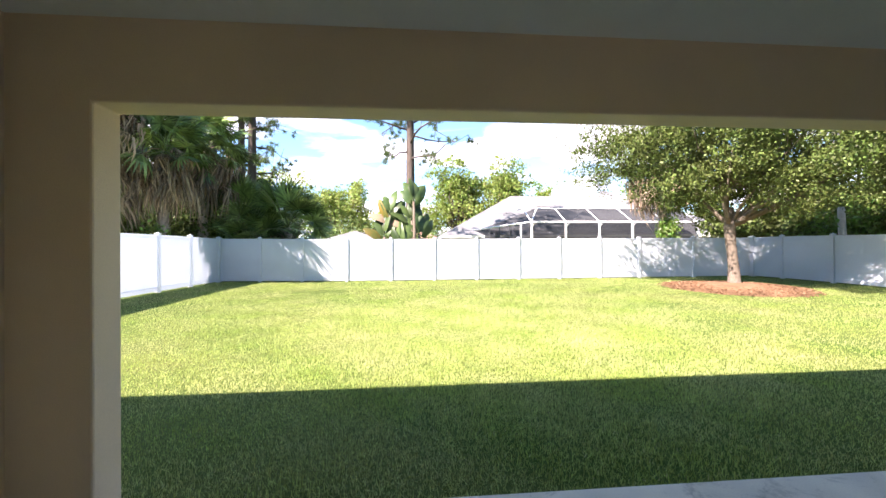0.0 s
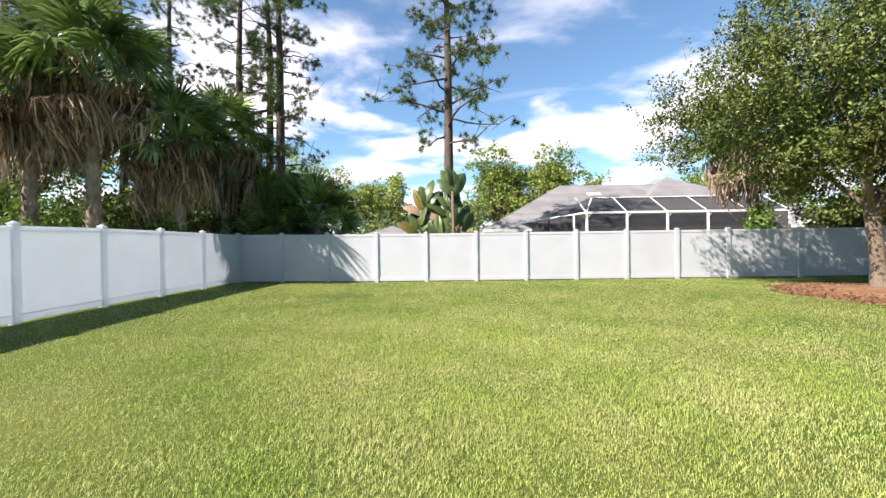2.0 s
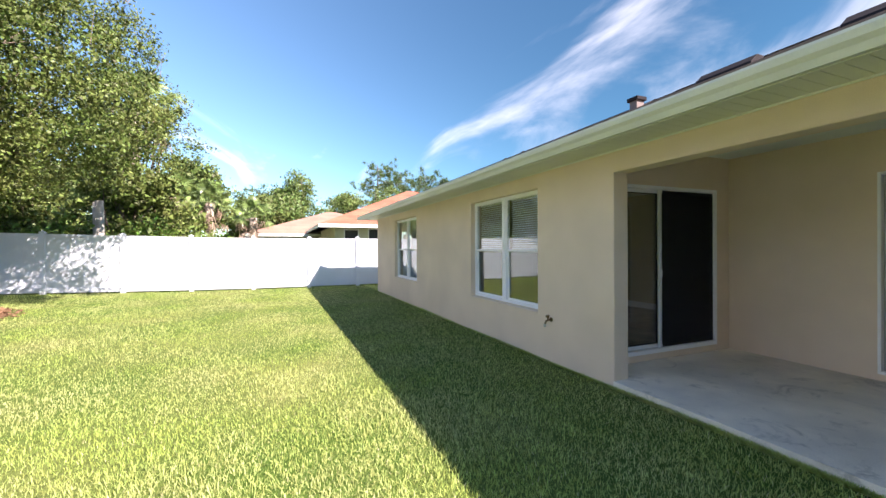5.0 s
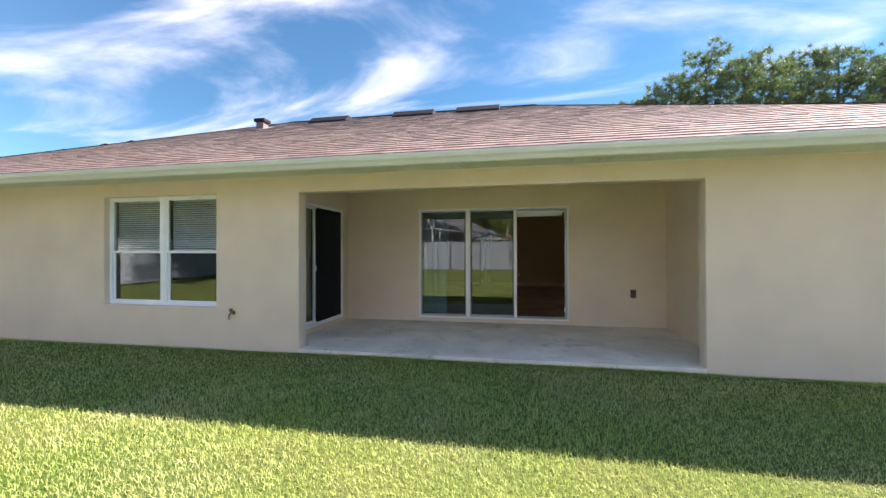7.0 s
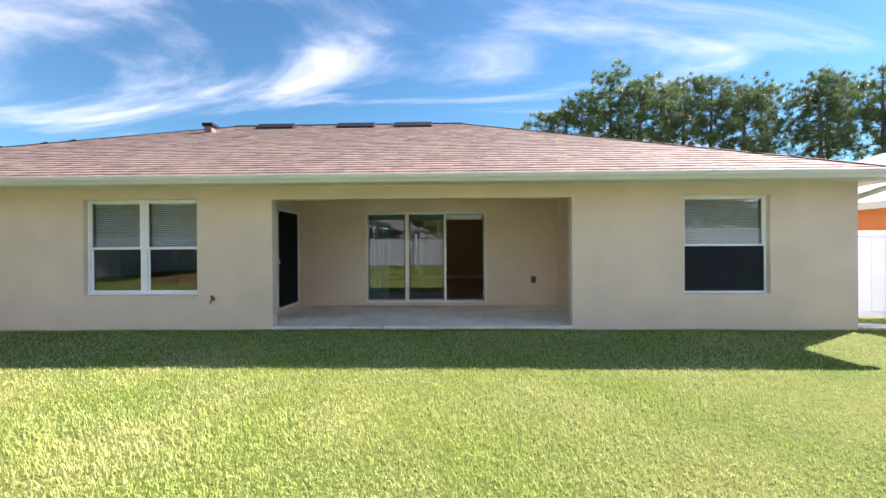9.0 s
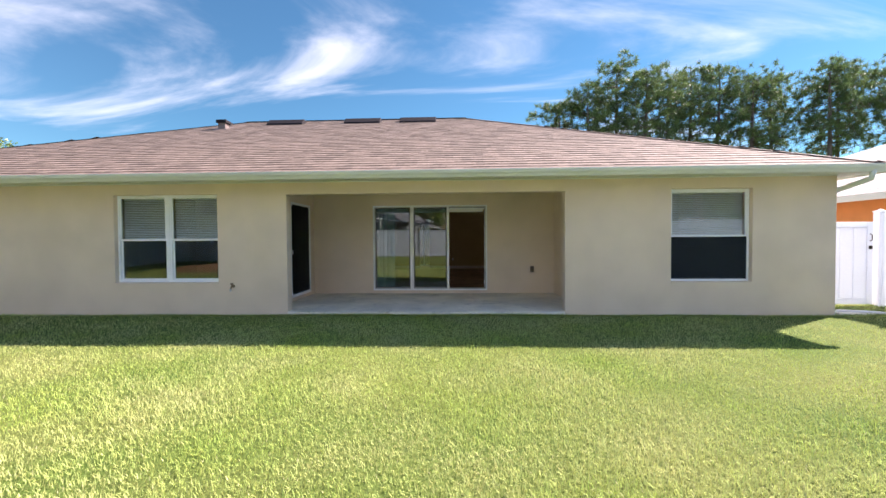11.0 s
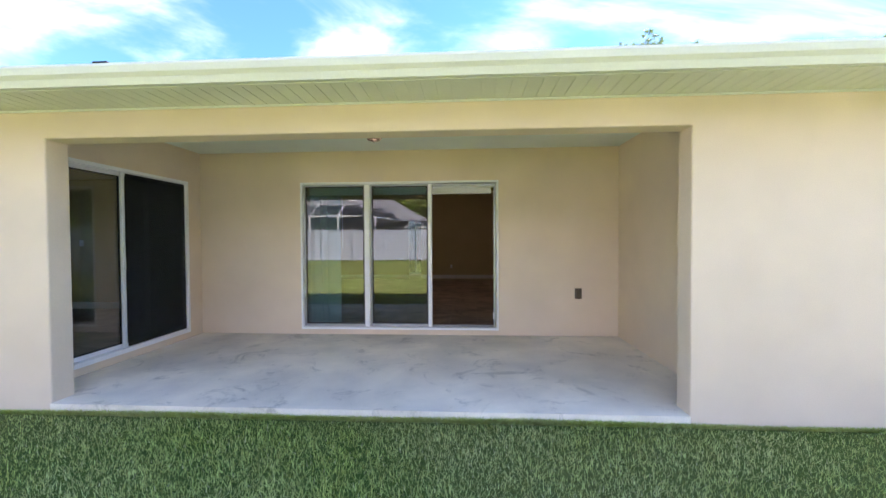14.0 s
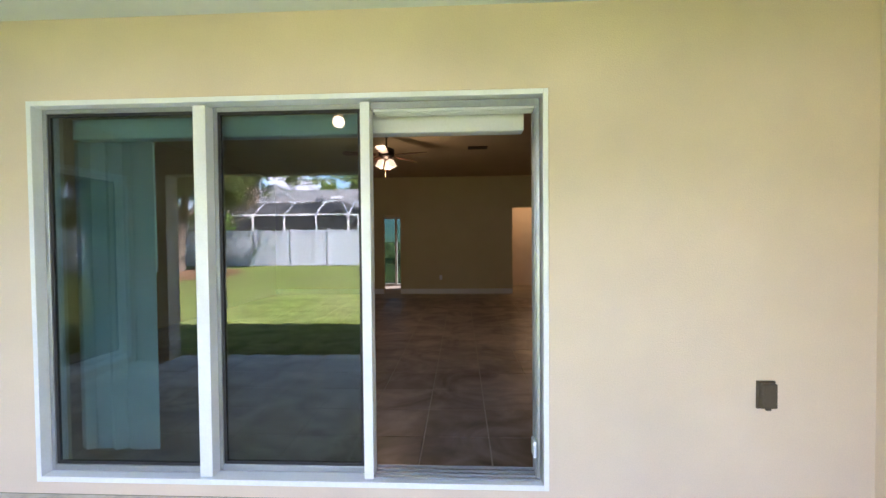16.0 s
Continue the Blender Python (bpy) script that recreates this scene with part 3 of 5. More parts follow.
def build_window(name, a, b, label, twin):
    root = thing(name, label, "window", (a, 0, WS))
    root["kind"] = "structure"
    W, H = b - a, WH - WS
    units = [(0, W / 2 - 0.02), (W / 2 + 0.02, W)] if twin else [(0, W)]
    part("window_sill", MB().extrude([(-0.19, -0.0), (-0.19, 0.012), (-0.02, 0.010), (0.012, 0.0), (0.012, -0.03), (0.0, -0.03), (0.0, -0.0)], 0, W), STUCCO, root)
    if twin:
        part("mullion", MB().box(W / 2 - 0.024, W / 2 + 0.024, -0.15, -0.075, 0.012, H), ALU, root, bevel=0.003)
    mid = H * 0.485
    for u0, u1 in units:
        part("window_frame", ring(MB(), u0, u1, 0.012, H, 0.035, -0.16, -0.085), ALU, root, bevel=0.003)
        part("upper_sash", ring(MB(), u0 + 0.035, u1 - 0.035, mid, H - 0.035, 0.022, -0.12, -0.098, 0.034), ALU, root, bevel=0.003)
        part("lower_sash", ring(MB(), u0 + 0.035, u1 - 0.035, 0.047, mid + 0.02, 0.028, -0.145, -0.122, 0.034), ALU, root, bevel=0.003)
        part("pane", MB().box(u0 + 0.05, u1 - 0.05, -0.111, -0.107, mid + 0.02, H - 0.05), GLASS, root).visible_shadow = False
        part("pane", MB().box(u0 + 0.055, u1 - 0.055, -0.136, -0.132, 0.06, mid), GLASS_DK, root).visible_shadow = False
        if not twin:
            part("insect_or_dimming_screen", MB().box(u0 + 0.04, u1 - 0.04, -0.093, -0.091, 0.05, mid), SCREEN, root)
    for u0, u1 in units:
        bl = thing("window_blind", "white horizontal mini blind lowered over the top half of the window", "blind", (a, 0, WS), group="window blinds")
        part("headrail", MB().box(u0 + 0.04, u1 - 0.04, -0.215, -0.18, H - 0.06, H - 0.03), BLIND, bl)
        z, k = H - 0.075, 0
        sl = MB()
        me = MB().add([(u0 + 0.045, -0.207, 0.010), (u1 - 0.045, -0.207, 0.010), (u1 - 0.045, -0.185, -0.010), (u0 + 0.045, -0.185, -0.010),
                       (u0 + 0.045, -0.207, 0.0108), (u1 - 0.045, -0.207, 0.0108), (u1 - 0.045, -0.185, -0.0092), (u0 + 0.045, -0.185, -0.0092)],
                      [(0, 1, 2, 3), (4, 7, 6, 5), (0, 4, 5, 1), (2, 6, 7, 3)]).mesh("slat", BLIND)
        while z > mid + 0.03:
            part("slat", me, None, bl, m=pose(0, 0, z))
            z -= 0.033
        part("bottom_rail", MB().box(u0 + 0.045, u1 - 0.045, -0.208, -0.184, z - 0.008, z + 0.006), BLIND, bl)


build_window("window_1", 8.74, 10.72, "white-framed twin single-hung window at the far end of the wall", True)
build_window("window_2", 3.76, 5.74, "white-framed twin single-hung window beside the garden tap", True)
build_window("window_3", -5.86, -4.47, "wide white-framed single-hung window with a dark lower screen", False)


def build_door_back():
    d = thing("door_1", "white three-panel sliding glass door with its end panel slid open", "sliding door", (0, LY, 0.07))
    d["kind"] = "structure"
    W, H = 1.39, 2.07
    part("door_frame", ring(MB(), -W, W, 0, H, 0.028, -0.15, 0.006, 0.030), ALU, d, bevel=0.003)
    t = MB()
    for k in range(4):
        t.box(-W + 0.04, -0.45, -0.135 + k * 0.034, -0.128 + k * 0.034, 0.035, 0.05 - k * 0.002)
        t.box(-W + 0.04, -0.45, -0.135 + k * 0.034, -0.128 + k * 0.034, H - 0.075, H - 0.04)
        t.box(-W + 0.04, -W + 0.055, -0.135 + k * 0.034, -0.128 + k * 0.034, 0.05, H - 0.075)
    part("door_track", t, GREYALU, d, "grey ribbed aluminium track")
    for u0, u1, y in ((0.47, W - 0.03, -0.050), (-0.43, 0.41, -0.075)):
        p = part("door_panel", ring(MB(), u0, u1, 0.032, H - 0.030, 0.024, y - 0.03, y, 0.035), GREYALU, d, "grey aluminium screen frame", bevel=0.003)
        part("gasket", ring(MB(), u0 + 0.024, u1 - 0.024, 0.067, H - 0.054, 0.016, y - 0.024, y - 0.008), GASKET, p)
        part("pane", MB().box(u0 + 0.03, u1 - 0.03, y - 0.018, y - 0.013, 0.075, H - 0.06), GLASS_DK, p).visible_shadow = False
    part("meeting_stile", MB().box(0.405, 0.475, -0.075, -0.006, 0.035, H - 0.04), ALU, d, bevel=0.003)
    part("meeting_stile", MB().box(-0.47, -0.42, -0.10, -0.012, 0.035, H - 0.04), ALU, d, bevel=0.003)
    for k in range(3):
        part("jamb_fin", MB().box(-W + 0.045, -W + 0.062, -0.13 + k * 0.038, -0.122 + k * 0.038, 0.04, H - 0.04), GREYALU, d)
        part("head_fin", MB().box(-W + 0.045, -0.485, -0.13 + k * 0.038, -0.122 + k * 0.038, H - 0.085, H - 0.04), ALU, d)
    part("door_handle", MB().box(-W + 0.058, -W + 0.075, -0.10, -0.03, 0.15, 0.24), ALU, d, bevel=0.006)


def build_door_east():
    d = thing("door_2", "white two-panel sliding glass door in the side wall of the patio", "sliding door", (LE, 0, 0.08))
    d["kind"] = "structure"
    a, b, H = -2.22, -0.27, 2.055
    m = Matrix(((0, -1, 0, 0), (1, 0, 0, 0), (0, 0, 1, 0), (0, 0, 0, 1)))
    part("door_frame", ring(MB(), a, b, 0, H, 0.038, -0.13, 0.008, 0.05), ALU, d, bevel=0.003, m=m)
    for u0, u1, y, pane in ((a + 0.038, -1.19, -0.03, GLASS_DK), (-1.25, b - 0.038, -0.065, GLASS)):
        p = part("door_panel", ring(MB(), u0, u1, 0.05, H - 0.038, 0.042, y - 0.028, y), ALU, d, bevel=0.003, m=m)
        part("gasket", ring(MB(), u0 + 0.042, u1 - 0.042, 0.092, H - 0.08, 0.014, y - 0.022, y - 0.008), GASKET, p)
        part("pane", MB().box(u0 + 0.045, u1 - 0.045, y - 0.016, y - 0.012, 0.1, H - 0.085), pane, p).visible_shadow = False
    part("insect_or_dimming_screen", MB().box(a + 0.06, -1.22, -0.012, -0.010, 0.06, H - 0.05), SCREEN, d, m=m)
    part("door_handle", MB().box(-1.185, -1.165, 0.0, 0.018, 0.93, 1.02), ALU, d, bevel=0.004, m=m)


build_door_back()
build_door_east()


# ---- patio fittings ----
def build_patio_things():
    t = thing("patio_ceiling_light", "small dark bronze flush ceiling lantern with lit frosted glass", "ceiling light", (0.07, -1.36, LZ))

    def octo(r, z):
        return [(r * math.cos(radians(22.5 + 45 * k)), r * math.sin(radians(22.5 + 45 * k)), z) for k in range(8)]

    def loft(rings):
        mb = MB()
        for r, z in rings:
            mb.v.extend(octo(r, z))
        for i in range(len(rings) - 1):
            for k in range(8):
                k2 = (k + 1) % 8
                mb.f.append((i * 8 + k, i * 8 + k2, (i + 1) * 8 + k2, (i + 1) * 8 + k))
        mb.f.append(tuple(range(8)))
        mb.f.append(tuple((len(rings) - 1) * 8 + k for k in reversed(range(8))))
        return mb
    part("canopy", loft([(0.160, 0), (0.165, -0.010), (0.150, -0.030), (0.122, -0.040)]), DARKMETAL, t)
    part("shade", loft([(0.112, -0.036), (0.105, -0.075), (0.062, -0.128), (0.03, -0.138)]), LAMPGLASS, t)
    cage = MB()
    for k in range(8):
        a = radians(22.5 + 45 * k)
        c, s = math.cos(a), math.sin(a)
        cage.tube([(0.118 * c, 0.118 * s, -0.034), (0.110 * c, 0.110 * s, -0.078), (0.066 * c, 0.066 * s, -0.133), (0.0, 0.0, -0.146)], 0.0055, 5)
    for r, z in ((0.110, -0.078), (0.066, -0.132)):
        pts = octo(r, z)
        cage.tube(pts + [pts[0]], 0.0055, 5, False)
    part("cage", cage, DARKMETAL, t)
    part("finial", MB().tube([(0, 0, -0.143), (0, 0, -0.152), (0, 0, -0.165)], [0.012, 0.010, 0.003], 8), DARKMETAL, t)
    lamp = new("patio_bulb", bpy.data.lights.new("patio_bulb", "POINT"))
    lamp.data.energy, lamp.data.color, lamp.data.shadow_soft_size = 0.13, (1, 0.72, 0.42), 0.05
    lamp.location = (0.07, -1.40, LZ - 0.20)

    o = thing("outdoor_outlet", "bronze weatherproof outlet cover on the beige patio wall", "outlet", (-2.465, LY, 0.585))
    part("cover", MB().box(-0.038, 0.038, 0.001, 0.036, -0.062, 0.062), BROWNBOX, o, bevel=0.006)
    part("backplate", MB().box(-0.045, 0.045, 0.0, 0.012, -0.07, 0.07), BROWNBOX, o, bevel=0.003)
    part("latch", MB().box(-0.012, 0.012, 0.015, 0.03, -0.074, -0.060), BROWNBOX, o, bevel=0.003)

    f = thing("garden_tap", "weathered brass garden tap on the beige stucco wall", "tap", (3.47, 0.0, 0.47))
    part("flange", MB().tube([(0, 0.0, 0), (0, 0.012, 0)], 0.028, 12), BRASS, f)
    part("spout", MB().tube([(0, 0.01, 0), (0, 0.06, 0), (0, 0.085, -0.015), (0, 0.10, -0.05)], [0.012, 0.014, 0.014, 0.013], 8), BRASS, f, smooth=True)
    part("handle", MB().tube([(0, 0.055, 0.012), (0, 0.062, 0.05), (0, 0.064, 0.058)], [0.007, 0.028, 0.026], 8), BRASS, f)
    part("vacuum_breaker", MB().tube([(0, 0.10, -0.045), (0, 0.103, -0.085)], 0.017, 8), GREYALU, f)


build_patio_things()


# ---- rooms behind the glass ----
def build_rooms():
    sh = MB().box(-4.3, 3.9, -12.58, -2.70, -0.15, -0.006)
    fl = struct("floor", sh, GROUT, "marbled brown floor tiles with pale grout", "floor")
    tile = MB().box(-0.220, 0.220, -0.220, 0.220, -0.006, 0.0).mesh("tile", ROOMFLOOR)
    for i in range(18):
        for j in range(16):
            tx, ty = -4.05 + 0.45 * i, -2.95 - 0.45 * j
            if tx < 3.7 and ty > -10.4:
                part("tile", tile, None, fl, m=pose(tx, ty, 0, 0, 0, 90 * ((i * 3 + j * 5) % 4)))
    struct("ceiling", MB().box(X_W + 0.2, X_E - 0.2, -12.58, -2.69, 3.02, 3.05), ROOMWALL, "plain off-white living room ceiling", "ceiling")
    struct("room_wall_west", MB().box(-4.42, -4.3, -12.58, -2.70, 0, 3.0), ROOMWALL, "tan painted room wall", "wall")
    struct("room_wall_east", MB().box(3.9, 4.02, -12.58, -2.70, 0, 3.0), ROOMWALL, "tan painted room wall", "wall")
    far = wall_mesh((-4.3, 3.9), (0, 3.0), -10.82, -10.7, [(0.62, 1.05, -0.1, 2.05), (-3.5, -2.25, -0.1, 2.2)])
    struct("room_wall_south", far, ROOMWALL, "tan painted far wall of the living room with two openings", "wall")
    b = MB().box(-2.25, 0.62, -10.70, -10.685, 0, 0.13).box(1.05, 3.9, -10.70, -10.685, 0, 0.13).box(-4.3, -3.5, -10.70, -10.685, 0, 0.13)
    struct("baseboard", b, WHITE, "white painted baseboard", "baseboard")
    o = thing("wall_outlet", "small white outlet plate on the tan living room wall", "outlet", (-0.42, -10.70, 0.42))
    part("plate", MB().box(-0.036, 0.036, 0.0, 0.008, -0.058, 0.058), WHITE, o, bevel=0.002)
    # side rooms behind the windows
    for nm, a, b2 in (("bedroom_east", 4.02, 12.6), ("bedroom_west", -7.0, -4.42)):
        struct(nm + "_wall", MB().box(a + 0.02, b2 - 0.02, -4.6, -4.5, 0, 2.55), ROOMWALL, "tan painted room wall", "wall")
        struct(nm + "_floor", MB().box(a + 0.02, b2 - 0.02, -4.5, -0.22, -0.15, -0.01), ROOMFLOOR, "dark tiled room floor", "floor")
        struct(nm + "_ceiling", MB().box(a + 0.02, b2 - 0.02, -4.5, -0.22, 2.56, 2.6), WHITE, "off-white room ceiling", "ceiling")
    struct("bedroom_partition", MB().box(7.2, 7.3, -4.5, -0.22, -0.01, 2.55), ROOMWALL, "tan painted room wall", "wall")
    struct("bedroom_partition", MB().box(3.0, 4.04, -2.9, -2.8, -0.01, 2.55), ROOMWALL, "tan painted room wall", "wall")
    struct("bedroom_east_floor", MB().box(3.0, 4.04, -2.8, -0.2, -0.15, -0.01), ROOMFLOOR, "dark tiled room floor", "floor")
    struct("bedroom_east_ceiling", MB().box(3.0, 4.04, -2.8, -0.2, 2.56, 2.6), WHITE, "off-white room ceiling", "ceiling")
    struct("baseboard", MB().box(4.04, 7.2, -4.5, -4.485, -0.01, 0.12), WHITE, "white painted baseboard", "baseboard")
    sw = thing("light_switch", "small white light switch plate on the tan room wall", "light switch", (6.72, -4.5, 1.30))
    part("plate", MB().box(-0.04, 0.04, 0.0, 0.008, -0.06, 0.06), WHITE, sw, bevel=0.002)
    part("rocker", MB().box(-0.016, 0.016, 0.008, 0.013, -0.033, 0.033), WHITE, sw)
    struct("bedroom_partition", MB().box(-4.5, -3.2, -2.9, -2.8, -0.01, 2.55), ROOMWALL, "tan painted room wall", "wall")

    fan = thing("ceiling_fan", "dark wooden ceiling fan with lit frosted glass lamps", "ceiling fan", (0.18, -6.5, 3.02))
    part("downrod", MB().tube([(0, 0, 0), (0, 0, -0.28)], 0.014, 8), DARKMETAL, fan)
    part("canopy", MB().tube([(0, 0, 0), (0, 0, -0.05), (0, 0, -0.08)], [0.07, 0.06, 0.02], 12), DARKMETAL, fan, smooth=True)
    part("motor", MB().tube([(0, 0, -0.22), (0, 0, -0.26), (0, 0, -0.36), (0, 0, -0.40)], [0.04, 0.12, 0.12, 0.06], 14), DARKMETAL, fan, smooth=True)
    blade = MB().add([(0.16, -0.05, -0.006), (0.62, -0.075, -0.014), (0.66, 0.0, 0), (0.62, 0.075, 0.014), (0.16, 0.05, 0.006),
                      (0.16, -0.05, 0.002), (0.62, -0.075, -0.006), (0.66, 0.0, 0.008), (0.62, 0.075, 0.022), (0.16, 0.05, 0.014)],
                     [(0, 1, 2, 3, 4), (9, 8, 7, 6, 5), (0, 5, 6, 1), (1, 6, 7, 2), (2, 7, 8, 3), (3, 8, 9, 4), (4, 9, 5, 0)]).mesh("blade", FANWOOD)
    for k in range(5):
        part("blade", blade, None, fan, m=pose(0, 0, -0.35, 0, 0, 20 + 72 * k))
    for k in range(3):
        a = radians(30 + 120 * k)
        c, s = math.cos(a), math.sin(a)
        part("lamp_shade", MB().tube([(0.05 * c, 0.05 * s, -0.42), (0.09 * c, 0.09 * s, -0.45), (0.12 * c, 0.12 * s, -0.53)], [0.02, 0.045, 0.06], 12), LAMPGLASS, fan, smooth=True)
    part("pull_chain", MB().tube([(0.02, 0, -0.42), (0.02, 0, -0.68)], 0.003, 4), BRASS, fan)
    lamp = new("fan_bulbs", bpy.data.lights.new("fan_bulbs", "POINT"))
    lamp.data.energy, lamp.data.color, lamp.data.shadow_soft_size = 1.6, (1, 0.74, 0.42), 0.1
    lamp.location = (0.18, -6.5, 2.38)
    lamp = new("hall_lamp", bpy.data.lights.new("hall_lamp", "POINT"))
    lamp.data.energy, lamp.data.color, lamp.data.shadow_soft_size = 1.2, (1, 0.70, 0.32), 0.1
    lamp.location = (-2.9, -11.6, 2.3)
    v = thing("ceiling_air_vent", "small dark air vent on the living room ceiling", "air vent", (-1.25, -7.6, 3.02))
    part("grille", MB().box(-0.17, 0.17, -0.1, 0.1, -0.012, 0), DARKMETAL, v)

    b = thing("vertical_blind", "pale vertical blind drawn aside behind the sliding door", "blind", (0, LY - 0.20, 0))
    part("headrail", MB().box(-1.30, 1.34, -0.10, -0.02, 1.985, 2.085), WHITE, b, bevel=0.01)
    part("valance", MB().box(-1.30, 1.34, -0.02, -0.004, 1.985, 2.10), WHITE, b, bevel=0.004)
    rng = random.Random(9)
    x = 0.94
    while x < 1.37:
        w, ang = 0.088, rng.uniform(-25, 40)
        sl = MB().add([(-w / 2, 0, 0.12), (0, 0.008, 0.12), (w / 2, 0, 0.12), (-w / 2, 0, 1.98), (0, 0.008, 1.98), (w / 2, 0, 1.98)], [(0, 1, 4, 3), (1, 2, 5, 4)])
        part("slat", sl, FABRIC, b, m=pose(x, -0.06, 0, 0, 0, ang), smooth=True)
        x += 0.06
    part("wand", MB().tube([(0.86, -0.02, 1.96), (0.855, -0.02, 1.2)], 0.006, 6), WHITE, b)
    # front door glazing far away, beyond the hall
    fr = thing("front_window", "white-framed front window of the house, dimmed by an added dark screen", "window", (0.6, -12.6, 0.0))
    fr["kind"] = "structure"
    part("window_frame", ring(MB(), -1.0, 1.0, 0.0, 2.1, 0.06, -0.12, -0.02), WHITE, fr)
    part("mullion", MB().box(0.42, 0.48, -0.12, -0.02, 0.06, 2.04), WHITE, fr)
    # tinted pane and an added mesh sheet dim the daylight through this opening
    part("pane", MB().box(-0.94, 0.94, -0.08, -0.075, 0.06, 2.04), GLASS_DK, fr).visible_shadow = False
    part("insect_or_dimming_screen", MB().box(-0.94, 0.94, -0.115, -0.112, 0.06, 2.04), SCREEN, fr)



build_rooms()


# ---- vinyl fences ----
PANEL_H = 1.84


def build_fence(name, posts, zbase, label):
    """posts: (x, y) of each post in order along one straight run."""
    root = thing(name, label, "fence")
    root["kind"] = "structure"
    cap = MB()
    cap.box(-0.075, 0.075, -0.075, 0.075, 0, 0.02)
    cap.add([(-0.062, -0.062, 0.02), (0.062, -0.062, 0.02), (0.062, 0.062, 0.02), (-0.062, 0.062, 0.02), (0, 0, 0.062)], [(0, 1, 4), (1, 2, 4), (2, 3, 4), (3, 0, 4)])
    capm = cap.mesh("cap", VINYL)
    postm = MB().box(-0.0635, 0.0635, -0.0635, 0.0635, -0.10, PANEL_H + 0.03).mesh("post", VINYL)
    for i, (x, y) in enumerate(posts):
        z = float(ground_z(x, y)) if zbase is None else zbase
        p = part("post", postm, None, root, m=pose(x, y, z))
        part("cap", capm, None, p, m=pose(0, 0, PANEL_H + 0.03))
        if i + 1 == len(posts):
            break
        x2, y2 = posts[i + 1]
        z2 = float(ground_z(x2, y2)) if zbase is None else zbase
        L = math.hypot(x2 - x, y2 - y)
        ang = math.degrees(math.atan2(y2 - y, x2 - x))
        rise = (z2 - z) / L
        m = pose(x, y, z, 0, 0, ang)

        def sheared(mb):
            mb.v = [(vx, vy, vz + vx * rise) for vx, vy, vz in mb.v]
            return mb
        part("top_rail", sheared(MB().box(0.062, L - 0.062, -0.022, 0.022, PANEL_H - 0.09, PANEL_H)), VINYL, root, m=m, bevel=0.004)
        part("bottom_rail", sheared(MB().box(0.062, L - 0.062, -0.022, 0.022, 0.045, 0.185)), VINYL, root, m=m, bevel=0.004)
        bm = MB().box(0.064, L - 0.064, -0.009, 0.009, 0.17, PANEL_H - 0.08)
        part("board_panel", sheared(bm), VINYL, root, m=m)


YF = 15.41
build_fence("fence_north", [(x, YF) for x in (-9.0, -7.35, -5.6, -3.72, -1.82, 0.08, 1.98, 3.88, 5.78, 7.68, 9.58, 12.25, 15.15)], None, "white vinyl privacy fence with capped posts along the back of the lawn")
build_fence("fence_west", [(-9.0, y) for y in (-1.0, -0.2, 1.7, 3.6, 5.51, 7.42, 9.32, 11.22, 13.12, YF - 0.13)], None, "white vinyl privacy fence with capped posts along the side of the lawn, its face in shade")
build_fence("fence_east", [(15.15, y) for y in (-10.2, -8.2, -6.3, -4.4, -2.5, -1.6, 0.26, 2.06, 3.96, 5.86, 7.75, 9.72, 11.7, 13.8, YF - 0.13)], None, "white vinyl privacy fence with capped posts, dappled by the shadow of the oak")


def build_gate():
    g = thing("garden_gate", "closed white vinyl gate beside the house corner", "gate", (-7.36, -1.0, -0.06))
    W = 1.50
    part("gate_frame", ring(MB(), -W, 0, 0.03, 1.66, 0.11, -0.022, 0.022), VINYL, g, bevel=0.004)
    for k in range(5):
        w = (W - 0.22) / 5
        part("board", MB().box(-W + 0.11 + k * w + 0.002, -W + 0.11 + (k + 1) * w - 0.002, -0.012, 0.012, 0.13, 1.56), VINYL, g, bevel=0.003)
    part("latch", MB().box(-W + 0.03, -W + 0.085, 0.022, 0.05, 1.12, 1.19), DARKMETAL, g, bevel=0.008)
    part("handle", MB().tube([(-W + 0.06, 0.022, 1.28), (-W + 0.06, 0.065, 1.30), (-W + 0.06, 0.065, 1.40), (-W + 0.06, 0.022, 1.42)], 0.009, 8), DARKMETAL, g)
    s = thing("splash_block", "pale concrete splash block and drain pipe at the house corner", "drain", (X_W - 0.25, -0.15, -0.09))
    part("block", MB().box(-0.45, 0.15, -0.10, 0.12, 0.0, 0.06), SLAB, s, bevel=0.01)
    part("pipe", MB().tube([(0.1, 0.0, 0.08), (-0.3, 0.08, 0.075), (-0.75, 0.14, 0.05)], 0.025, 8), WHITE, s)


build_gate()


